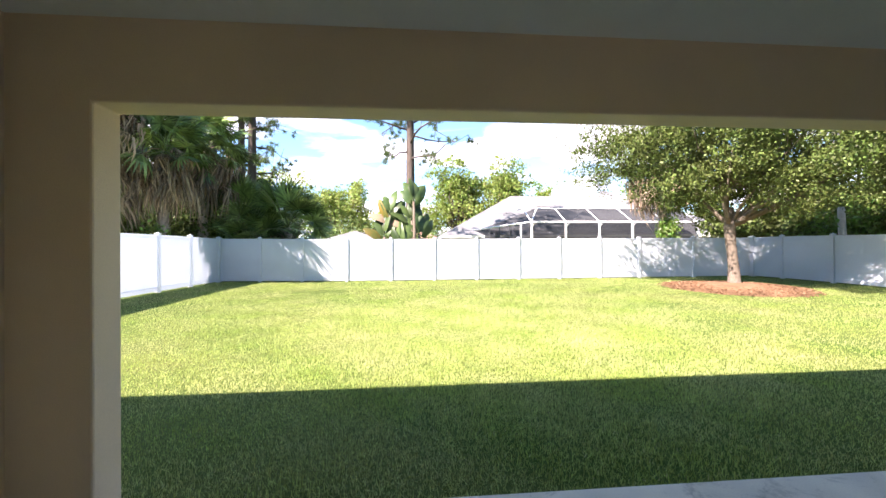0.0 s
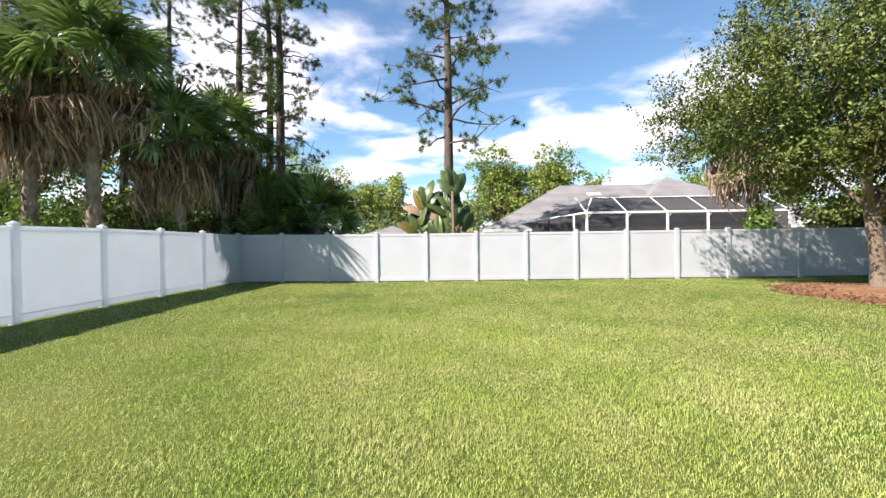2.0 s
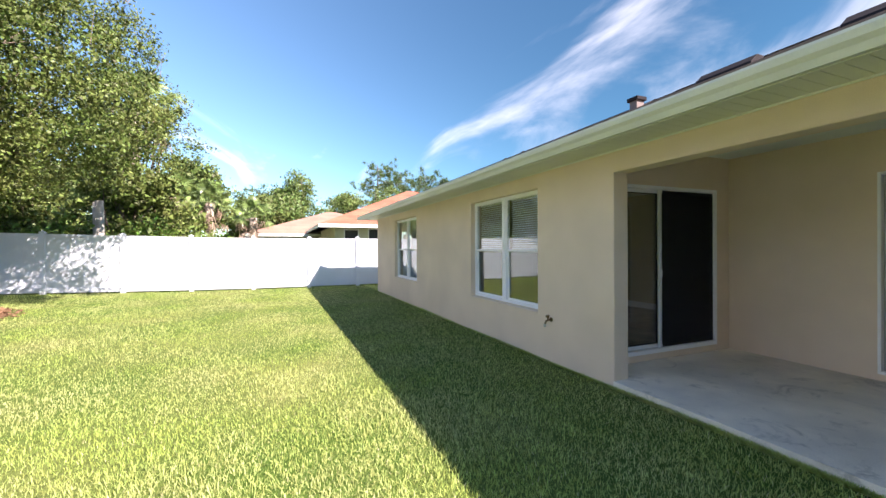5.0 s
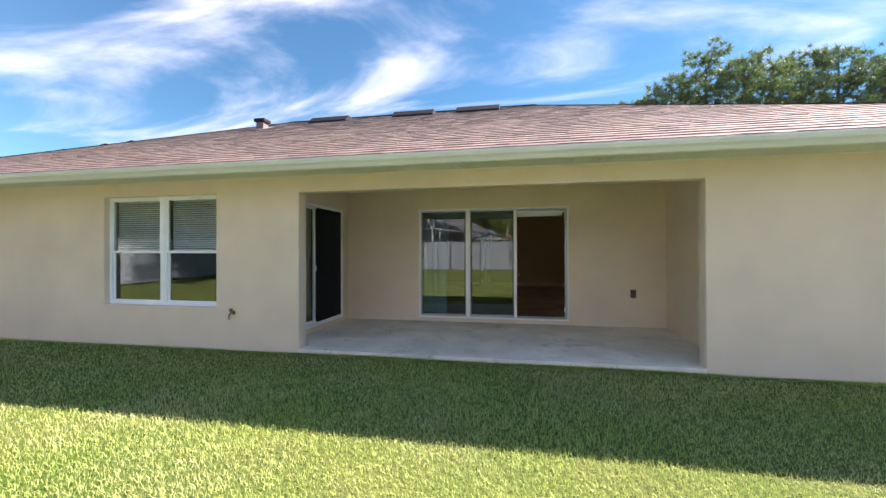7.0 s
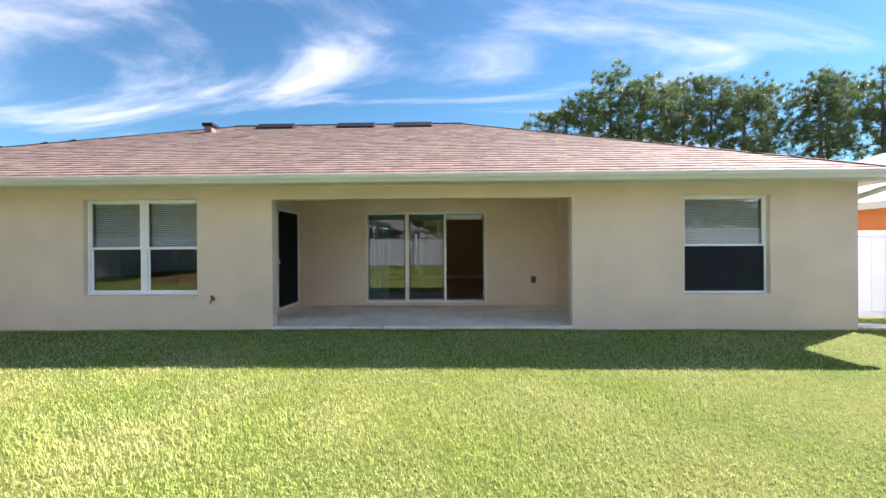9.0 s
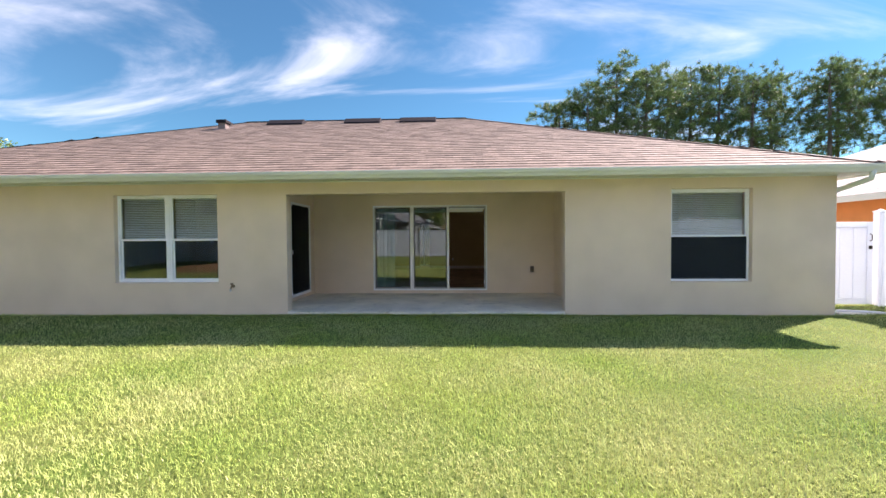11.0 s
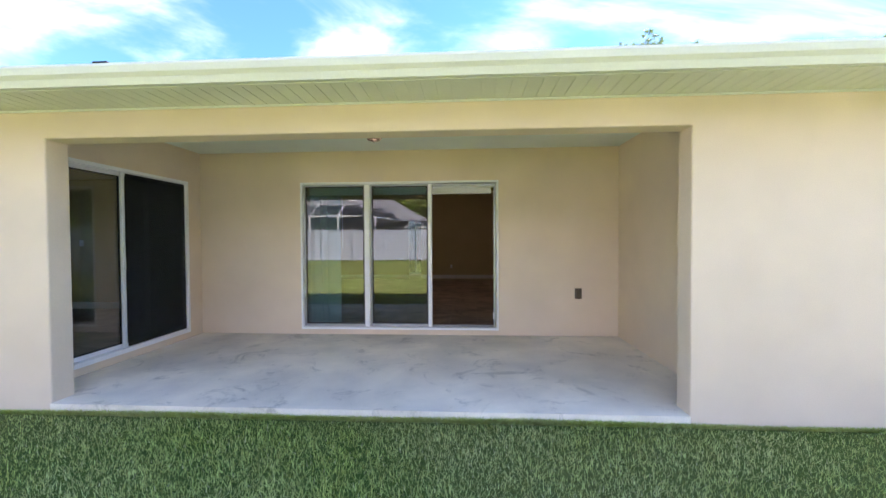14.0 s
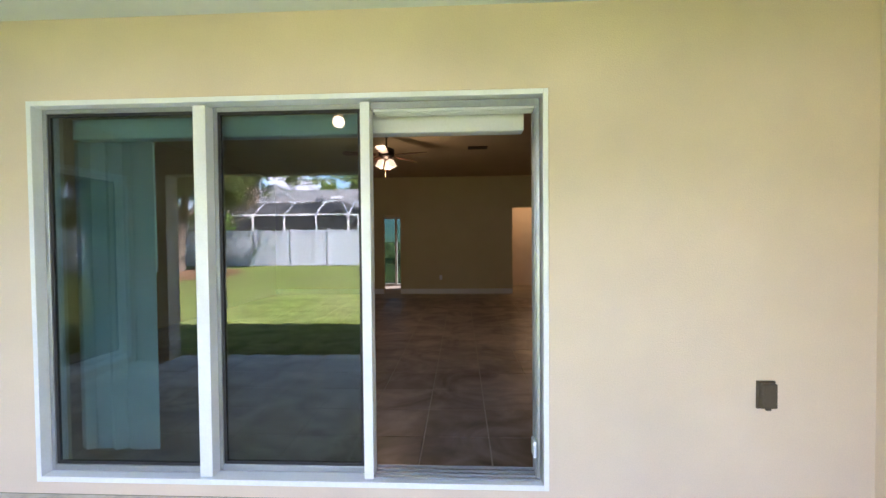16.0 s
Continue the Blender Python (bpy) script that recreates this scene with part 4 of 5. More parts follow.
# ---- plants ----
def leaves_mesh(name, centres, size, mat, rng, flat=0.0, aspect=0.45, jitter=0.35, simple=False):
    """Many small diamond leaves at the given centres, turned at random."""
    n = len(centres)
    d = rng.normal(size=(n, 3))
    d[:, 2] *= (1 - flat)
    d /= np.linalg.norm(d, axis=1, keepdims=True)
    r = rng.normal(size=(n, 3))
    s = np.cross(d, r)
    s /= np.linalg.norm(s, axis=1, keepdims=True) + 1e-9
    L = size * (1 + jitter * rng.standard_normal(n)).clip(0.4, 1.9)[:, None]
    nrm = np.cross(d, s)
    a, b = centres - d * L * 0.5, centres + d * L * 0.5
    if simple:
        w = s * L * aspect * 0.75
        return raw_mesh(name, np.stack([a + w, a - w, b], 1).reshape(-1, 3), np.arange(3 * n).reshape(-1, 3), mat)
    c, e = centres + s * L * aspect * 0.5 + nrm * L * 0.08, centres - s * L * aspect * 0.5 + nrm * L * 0.08
    v = np.stack([a, c, b, e], 1).reshape(-1, 3)
    f = np.arange(4 * n).reshape(-1, 4)
    return raw_mesh(name, v, f, mat)


def crown_points(blobs, n, rng, clump=0.28, per=40, shell=0.55):
    """Leaf places in clumps that sit mostly in the outer shell of a few ellipsoids (x, y, z, rx, ry, rz)."""
    vol = np.array([b[3] * b[4] * b[5] for b in blobs]) ** 0.75
    k = rng.choice(len(blobs), size=max(1, n // per), p=vol / vol.sum())
    B = np.array(blobs)[k]
    d = rng.normal(size=(len(k), 3))
    d /= np.linalg.norm(d, axis=1, keepdims=True)
    r = shell + (1.06 - shell) * rng.random(len(k)) ** 0.6
    bump = 1 + 0.16 * np.sin(d[:, 0] * 7 + B[:, 0]) * np.sin(d[:, 1] * 6 + B[:, 1]) * np.sin(d[:, 2] * 6)
    c = B[:, :3] + d * B[:, 3:] * (r * bump)[:, None]
    pts = np.repeat(c, per, 0) + rng.normal(size=(len(k) * per, 3)) * clump * np.array([1, 1, 0.7])
    return pts, c


def branch_tree(root, name, base, tips, mat, r0, rng, splits=(0.35, 0.6), sides=7, sag=0.0):
    mb = MB()
    base = Vector(base)
    for tip in tips:
        tip = Vector(tip)
        p = []
        mid = base.lerp(tip, 0.5) + Vector(rng.normal(size=3) * 0.12 * (tip - base).length)
        for i in range(6):
            t = i / 5
            q = base.lerp(mid, t).lerp(mid.lerp(tip, t), t)
            p.append(q + Vector(rng.normal(size=3) * 0.03 * (tip - base).length * t))
        mb.tube(p, [r0 * (1 - 0.85 * i / 5) for i in range(6)], sides)
    return part(name, mb, mat, root, smooth=True)


def build_oak():
    rng = np.random.default_rng(11)
    t = thing("oak_tree", "broad live oak with a dense olive-green crown on a mulched ring", "tree", (10.08, 10.55, float(ground_z(10.08, 10.55)) - 0.03))
    fork = (-0.12, 0.05, 2.05)
    part("trunk", MB().tube([(0.06, 0, -0.1), (0.0, 0, 0.1), (-0.03, 0, 0.7), (-0.10, 0.02, 1.4), fork, (-0.1, 0.05, 2.7)], [0.27, 0.20, 0.16, 0.155, 0.17, 0.12], 14), BARK, t, smooth=True)
    SX = 1.28
    blobs = [(-1.8, 0.3, 4.8, 2.3, 2.3, 1.9), (0.2, 0, 6.3, 2.6, 2.7, 2.3), (2.2, -0.6, 5.2, 2.3, 2.4, 1.9), (0.3, -1.9, 4.6, 2.1, 1.9, 1.6), (0.6, 1.9, 5.0, 2.3, 1.9, 1.8),
             (-1.6, -0.9, 6.6, 1.7, 1.7, 1.8), (1.7, 0.8, 7.0, 1.9, 1.9, 1.8), (0.1, -0.6, 8.1, 1.4, 1.4, 1.1), (-2.9, 0.4, 5.6, 1.2, 1.3, 1.4), (3.4, -0.8, 6.0, 1.2, 1.2, 1.2),
             (0.5, -0.9, 3.5, 1.5, 1.4, 1.15), (-1.0, 0.5, 3.6, 1.3, 1.4, 0.95), (1.8, 0.4, 3.7, 1.6, 1.5, 1.1), (-0.2, 0.9, 3.4, 1.4, 1.3, 1.0), (2.6, -1.4, 4.2, 1.4, 1.3, 1.2),
             (3.0, -2.5, 7.8, 0.7, 0.7, 1.2), (2.2, -1.7, 7.6, 1.1, 1.1, 1.3), (3.6, -2.4, 6.0, 1.0, 1.0, 1.3), (-1.5, 0.8, 7.9, 0.8, 0.8, 1.1),
             (4.2, -2.9, 5.0, 1.0, 1.0, 1.4), (-3.3, 1.4, 4.6, 0.9, 0.9, 1.1)]
    blobs = [(p * SX + 0.25, q * SX, r * 0.97, s * SX, u * SX, w) for p, q, r, s, u, w in blobs]
    pts, cl = crown_points(blobs, 195000, rng, 0.19, 110, 0.30)
    extra = []
    for c in cl[rng.choice(len(cl), 520)]:
        out = np.array([c[0] * 0.22, c[1] * 0.22, (c[2] - 4.6) * 0.35]) + rng.normal(size=3) * 0.25 + np.array([0, 0, 0.35])
        out /= np.linalg.norm(out)
        s = rng.random((44, 1)) * rng.uniform(0.4, 1.25)
        extra.append(c + out * s + rng.normal(size=(44, 3)) * 0.06)
    pts = np.concatenate([pts, *extra])
    pts = pts[pts[:, 2] > 2.05 + 0.4 * np.clip(-(pts[:, 0] + 0.6), 0, 4) + 0.15 * np.sin(pts[:, 0] * 3 + pts[:, 1] * 2)]
    part("crown", leaves_mesh("crown", pts, 0.080, OAKLEAF, rng, aspect=0.55), None, t, kind="stuff")
    tips = [tuple(c * np.array([0.7, 0.7, 0.92])) for c in cl[rng.choice(len(cl), 46, replace=False)]]
    branch_tree(t, "limb", fork, tips[:14], BARK, 0.085, rng)
    tagged(branch_tree(t, "branchwork", (0.0, 0.0, 3.4), tips[14:], BARK, 0.035, rng, sides=5), kind="stuff")
    up = MB()
    for _ in range(60):
        b = blobs[rng.integers(len(blobs))]
        a = rng.uniform(0, 6.28)
        p = Vector((b[0] + b[3] * 0.6 * math.cos(a), b[1] + b[4] * 0.6 * math.sin(a), b[2] + b[5] * 0.7))
        up.tube([p, p + Vector((rng.normal() * 0.2, rng.normal() * 0.2, rng.uniform(0.4, 1.0)))], [0.012, 0.003], 4)
    part("twigs", up, BARK, t, kind="stuff")
    m = thing("mulch_bed", "low ring of red-brown bark mulch round the oak trunk", "mulch", (10.08, 10.55, float(ground_z(10.08, 10.55))))
    v, f = [], []
    N = 9000
    a, r = rng.uniform(0, 2 * np.pi, N), np.sqrt(rng.random(N)) * (2.05 + 0.15 * np.sin(3 * rng.uniform(0, 6.28, N)))
    x, y = r * np.cos(a) - 0.15, r * np.sin(a) * 1.1 - 0.1
    z = ground_z(x + 10.08, y + 10.55) - float(ground_z(10.08, 10.55)) + 0.05 * (1 - (r / 2.3) ** 2) + 0.03
    c = np.stack([x, y, z], 1)
    part("chip_layer", leaves_mesh("chip_layer", c, 0.075, MULCH, rng, flat=0.85, aspect=0.35), None, m, kind="stuff")
    base = MB()
    for k in range(28):
        for rr, zz in ((2.15, -0.02), (1.4, 0.055), (0.5, 0.10)):
            an = 2 * math.pi * k / 28
            px, py = rr * math.cos(an) - 0.15, rr * math.sin(an) * 1.1 - 0.1
            base.v.append((px, py, float(ground_z(px + 10.08, py + 10.55) - ground_z(10.08, 10.55)) + zz))
    for k in range(28):
        a0, b0 = 3 * k, 3 * ((k + 1) % 28)
        base.f += [(a0, b0, b0 + 1, a0 + 1), (a0 + 1, b0 + 1, b0 + 2, a0 + 2)]
    base.f.append(tuple(3 * k + 2 for k in range(28)))
    part("bed", base, MULCH, m, smooth=True)


def frond_mesh(name, mat, seed, L=1.1, droop=0.35, segs=26, spread=300, stalk=1.0, fold=0.25):
    """One fan leaf: a stalk and a folded fan of drooping segments, growing along +x."""
    rng = random.Random(seed)
    mb = MB()
    mb.tube([(0, 0, 0), (stalk * 0.5, 0, 0.05), (stalk, 0, 0.0)], [0.022, 0.014, 0.010], 4)
    for k in range(segs):
        a = radians(-spread / 2 + spread * k / (segs - 1))
        l = L * (0.75 + 0.25 * math.cos(a * 0.5)) * rng.uniform(0.9, 1.08)
        c, s = math.cos(a), math.sin(a)
        w = L * 0.115
        sag = droop * rng.uniform(0.7, 1.4)
        pts = []
        for t in (0.05, 0.5, 0.8, 1.0):
            pts.append(Vector((stalk + c * l * t * (1 - 0.12 * sag * t), s * l * t * (1 - 0.25 * sag * t) * 0.95, -abs(s) * fold * t * l - sag * l * t * t * t)))
        side = Vector((-s, c, 0.25))
        n = len(mb.v)
        for p, ww in zip(pts[:3], (w * 0.5, w * 0.9, w * 0.5)):
            mb.v.append(tuple(p + side * ww * 0.5))
            mb.v.append(tuple(p - side * ww * 0.5))
        mb.v.append(tuple(pts[3]))
        mb.f += [(n, n + 2, n + 3, n + 1), (n + 2, n + 4, n + 5, n + 3), (n + 4, n + 6, n + 5)]
    me = bpy.data.meshes.new(name)
    me.from_pydata(mb.v, [], mb.f)
    me.materials.append(mat)
    return me


FRONDS = [frond_mesh("frond", FROND, s, 0.60 + 0.07 * (s % 3), 0.22 + 0.12 * s, 22, 280, 1.05, 0.30) for s in range(4)]

STIFF = [frond_mesh("frond", FROND, 30 + s, 0.72 + 0.08 * (s % 2), 0.06 + 0.05 * s, 22, 230, 0.95, 0.12) for s in range(3)]


def dead_frond_mesh(name, mat, seed):
    """A withered fan leaf: a bent stalk with its limp segments hanging straight down."""
    rng = random.Random(seed)
    mb = MB()
    mb.tube([(0, 0, 0), (0.35, 0, 0.02), (0.62, 0, -0.12)], [0.02, 0.014, 0.010], 4)
    for k in range(30):
        y0 = rng.uniform(-0.26, 0.26)
        x0 = 0.60 + rng.uniform(-0.10, 0.22)
        l = rng.uniform(0.35, 1.05)
        w = rng.uniform(0.008, 0.022)
        p0 = Vector((0.55, y0 * 0.2, -0.06))
        p1 = Vector((x0 + 0.05, y0, -0.18 - rng.uniform(0, 0.12)))
        p2 = p1 + Vector((rng.uniform(-0.10, 0.08), y0 * 0.25 + rng.uniform(-.06, .06), -l * 0.55))
        p3 = p2 + Vector((rng.uniform(-0.12, 0.06), rng.uniform(-.08, .08), -l * 0.45))
        a = rng.uniform(0, 3.14)
        s = Vector((math.cos(a), math.sin(a), 0))
        n = len(mb.v)
        for p, ww in ((p0, w * 0.6), (p1, w), (p2, w * 0.9)):
            mb.v += [tuple(p + s * ww), tuple(p - s * ww)]
        mb.v.append(tuple(p3))
        mb.f += [(n, n + 2, n + 3, n + 1), (n + 2, n + 4, n + 5, n + 3), (n + 4, n + 6, n + 5)]
    me = bpy.data.meshes.new(name)
    me.from_pydata(mb.v, [], mb.f)
    me.materials.append(mat)
    return me


DEADS = [dead_frond_mesh("dead_frond", DEADFROND, 20 + s) for s in range(4)]


def build_palm(name, label, x, y, ground, h, r, seed, dead=26, green=34, size=1.0, trunk_r=0.19, group="", stiff=False):
    """A cabbage palm: a booted trunk of height h, green fans above and a skirt of dead ones."""
    rng = random.Random(seed)
    t = thing(name, label, "palm tree", (x, y, ground), rng.uniform(0, 360), group)
    if h > 0.6:
        part("trunk", MB().tube([(0, 0, -0.2), (0, 0, h * 0.5), (0, 0, h)], [trunk_r * 1.15, trunk_r, trunk_r * 1.1], 10), PALMBARK, t, smooth=True)
        boots = MB()
        z = 0.1
        while z < h - 0.1:
            for k in range(5):
                a = rng.uniform(0, 0.5) + 2 * math.pi * k / 5 + z * 2.1
                c, s = math.cos(a), math.sin(a)
                p = Vector((c * trunk_r * 0.9, s * trunk_r * 0.9, z))
                q = p + Vector((c * 0.10 + rng.uniform(-.03, .03), s * 0.10, 0.24))
                w = Vector((-s, c, 0)) * 0.06
                boots.add([tuple(p + w), tuple(p - w), tuple(q - w * 0.5), tuple(q + w * 0.5), tuple(p + w - Vector((c, s, 0)) * .03), tuple(p - w - Vector((c, s, 0)) * .03)],
                          [(0, 1, 2, 3), (4, 3, 2, 5), (0, 3, 4), (1, 5, 2)])
            z += 0.17
        part("boot_layer", boots, PALMBARK, t, kind="stuff")
    for k in range(green):
        el = 85 - 100 * (k / green) ** 0.85 + rng.uniform(-8, 8)
        m = pose(0, 0, h, 0, 0, k * 137.5) @ pose(0, 0, 0, 0, -el, 0) @ pose(rng.uniform(0, .15), 0, 0, rng.uniform(-45, 45), 0, 0)
        part("frond", (STIFF if stiff else FRONDS)[rng.randrange(3)], None, t, m=m @ Matrix.Scale(size * r * rng.uniform(0.85, 1.1), 4))
    for k in range(dead):
        m = pose(0, 0, h + 0.45 - 1.5 * (k / max(dead, 1)) - rng.random() * 0.6, 0, 0, k * 137.5 + 40) @ pose(0, 0, 0, rng.uniform(-14, 14), rng.uniform(-6, 22), 0)
        m = m @ Matrix.Diagonal((rng.uniform(0.4, 1.7), 1.2, rng.uniform(0.5, 1.35) * (0.75 if k % 3 else 1.15), 1))
        part("dead_frond", DEADS[rng.randrange(4)], None, t, m=m @ Matrix.Scale(size * r * 0.9, 4))
    return t


def build_pine(name, label, x, y, h, r, seed, lo=0.4, spread=3.2, tufts=120, ground=0.0, fork=0.0, nb=26, group="", side=0.0, needle=0.22, round_top=False):
    """A slash pine: a tall bare trunk, crooked limbs from a height lo*h and clumps of needles at their ends."""
    rng = np.random.default_rng(seed)
    t = thing(name, label, "pine tree", (x, y, ground), 0, group)
    bx, by = rng.normal(size=2) * 0.15
    axis = [Vector((0, 0, -0.3)), Vector((bx, by, h * 0.3)), Vector((bx * 1.6, by * 0.5, h * 0.6)), Vector((bx * 0.5, by, h * 0.85)), Vector((bx, by * 0.3, h))]
    part("trunk", MB().tube(axis, [r * 1.15, r, r * 0.75, r * 0.4, r * 0.1], 10), PINEBARK, t, smooth=True)
    br, pts = MB(), []
    for k in range(nb):
        z = h * (lo + (0.98 - lo) * (k / nb) ** 0.9)
        a = k * 2.4 + rng.normal() * 0.4
        frac = (z / h - lo) / (1 - lo)
        L = spread * (1.0 - 0.62 * frac) * rng.uniform(0.55, 1.15) * (1 + side * math.cos(a))
        if round_top:
            L = spread * math.sqrt(max(0.12, 1 - ((frac - 0.42) / 0.62) ** 2)) * rng.uniform(0.7, 1.08)
        s = Vector((bx, by, z))
        d = Vector((math.cos(a), math.sin(a), rng.uniform(-0.15, 0.35)))
        p = [s]
        for i in range(1, 6):
            p.append(s + d * L * i / 5 + Vector((rng.normal() * 0.08 * L, rng.normal() * 0.08 * L, 0.12 * L * (i / 5) ** 2 * rng.normal() - (0.10 * L if frac < 0.3 else 0) * (i / 5))))
        r1 = max(0.02, r * 0.28 * (1 - 0.5 * frac))
        br.tube(p, [r1 * (1 - 0.8 * i / 5) for i in range(6)], 5)
        for i in (2, 3, 4, 5):
            for _ in range(2):
                q = p[i] + Vector(rng.normal(size=3) * 0.22 * L * 0.6)
                br.tube([p[i], q], [r1 * 0.3, 0.008], 4, False)
                pts.append(tuple(q))
            pts.append(tuple(p[i]))
    part("branchwork", br, PINEBARK, t, smooth=True, kind="stuff")
    c = np.array(pts)
    if needle < 0.3:
        c = c[rng.choice(len(c), min(len(c), tufts // 5), replace=False)]
    k = rng.choice(len(c), size=tufts)
    cc = c[k] + rng.normal(size=(tufts, 3)) * np.array([1, 1, 0.55]) * (0.10 + needle * 0.6) - np.array([0, 0, 0.08])
    per = 56 if needle < 0.3 else 44
    n = tufts * per
    ce = np.repeat(cc, per, 0)
    d = rng.normal(size=(n, 3)) + np.array([0, 0, 0.35])
    d /= np.linalg.norm(d, axis=1, keepdims=True)
    sd = np.cross(d, rng.normal(size=(n, 3)))
    sd /= np.linalg.norm(sd, axis=1, keepdims=True)
    L = needle * rng.uniform(0.5, 1.3, (n, 1)) * 1.25
    v = np.stack([ce + d * L * 0.10 + sd * needle * 0.052, ce + d * L * 0.10 - sd * needle * 0.052, ce + d * L], 1).reshape(-1, 3)
    part("needles", raw_mesh("needles", v, np.arange(3 * n).reshape(-1, 3), NEEDLE), None, t, kind="stuff")
    return t


def build_shrub(name, label, x, y, z, rx, ry, rz, n, seed, mat, size=0.10, category="shrub", stems=9, group=""):
    rng = np.random.default_rng(seed)
    t = thing(name, label, category, (x, y, z), 0, group)
    blobs = [(rng.normal() * rx * 0.35, rng.normal() * ry * 0.35, rz * rng.uniform(0.7, 1.05), rx * rng.uniform(.5, .8), ry * rng.uniform(.5, .8), rz * rng.uniform(.45, .75)) for _ in range(5)]
    pts, cl = crown_points(blobs, n, rng, 0.16 * max(rx, 0.8), 24, 0.3)
    pts = pts[pts[:, 2] > 0.03]
    part("foliage", leaves_mesh("foliage", pts, size, mat, rng, aspect=0.6), None, t, kind="stuff")
    mb = MB()
    for k in range(stems):
        c = cl[rng.integers(len(cl))]
        mb.tube([(rng.normal() * 0.1, rng.normal() * 0.1, -0.1), (c[0] * 0.5, c[1] * 0.5, max(c[2], .2) * 0.6), (c[0], c[1], max(c[2], .3))], [0.05, 0.03, 0.008], 5)
    part("stems", mb, BARK, t)
    return t


def build_broad_tree(name, label, x, y, z, h, w, n, seed, mat, size=0.3, trunk=0.25, group="", lo=0.35, nblob=9):
    """A tree seen from afar: trunk, limbs and a ragged crown with gaps."""
    rng = np.random.default_rng(seed)
    t = thing(name, label, "tree", (x, y, z), 0, group)
    blobs = []
    for k in range(nblob):
        a, fz = rng.uniform(0, 6.28), rng.uniform(lo + 0.12, 0.9)
        rr = w * 0.5 * rng.uniform(0.1, 0.75) * (1.15 - 0.6 * abs(fz - 0.55))
        blobs.append((rr * math.cos(a), rr * math.sin(a), h * fz, w * rng.uniform(.14, .26), w * rng.uniform(.14, .26), h * rng.uniform(.07, .13)))
    pts, cl = crown_points(blobs, n, rng, size * 1.5, 26, 0.35)
    part("crown", leaves_mesh("crown", pts, size, mat, rng, aspect=0.6, simple=True), None, t, kind="stuff")
    part("trunk", MB().tube([(0, 0, -0.3), (rng.normal() * .2, rng.normal() * .2, h * 0.5), (0, 0, h * 0.88)], [trunk, trunk * 0.7, trunk * 0.15], 8), PINEBARK, t, smooth=True)
    branch_tree(t, "limb", (0, 0, h * lo), [b[:3] for b in blobs], PINEBARK, trunk * 0.4, rng, sides=5)
    return t


def build_paddle_plant(x, y, z):
    t = thing("bird_of_paradise", "tall white bird of paradise with large torn paddle leaves, some yellowed", "plant", (x, y, z))
    rng = random.Random(4)
    for sx, sy, h, n_leaf in ((-0.85, 0.3, 3.2, 7), (-0.50, 0.3, 2.7, 6), (-1.15, 0.2, 2.0, 5), (0.45, -0.2, 3.9, 6), (0.35, 0.1, 2.9, 7), (0.75, 0.0, 2.1, 6), (-0.1, -0.1, 1.7, 5)):
        part("stem", MB().tube([(sx, sy, -0.1), (sx + 0.05, sy, h * 0.5), (sx, sy, h)], [0.11, 0.09, 0.06], 8), BARK, t, smooth=True)
        for k in range(n_leaf):
            side = 1 if k % 2 else -1
            lean = (3 + 17 * (k // 2)) * side + rng.uniform(-6, 6)
            L, W = rng.uniform(1.0, 1.4), rng.uniform(0.48, 0.66)
            st = 0.25 + 0.1 * rng.random()
            mb = MB().tube([(0, 0, 0), (0, 0, st)], [0.02, 0.014], 5)
            rows = 9
            n = len(mb.v)
            for i in range(rows):
                u = i / (rows - 1)
                w = W * 0.5 * math.sin(math.pi * min(1, 0.08 + u * 0.92)) ** 0.6
                bend = 0.35 * u * u
                for sgn in (-1, 0, 1):
                    jag = rng.uniform(0.82, 1.0) if sgn else 1
                    mb.v.append((sgn * w * jag, bend * L + (0.07 if sgn else 0), st + u * L * (1 - 0.15 * u)))
            for i in range(rows - 1):
                a = n + 3 * i
                mb.f += [(a, a + 1, a + 4, a + 3), (a + 1, a + 2, a + 5, a + 4)]
            m = pose(sx, sy, h - 0.18 * (k // 2), 0, lean, 0) @ pose(0, 0, 0, 0, 0, rng.uniform(-50, 50))
            mat = WITHERED if k == 6 else (YELLOWED if sx < -0.3 and k == 4 else PADDLE)
            part("leaf", mb, mat, t, "yellowed leaf" if mat is YELLOWED else ("withered pale brown leaf" if mat is WITHERED else ""), m=m, smooth=True)
    return t


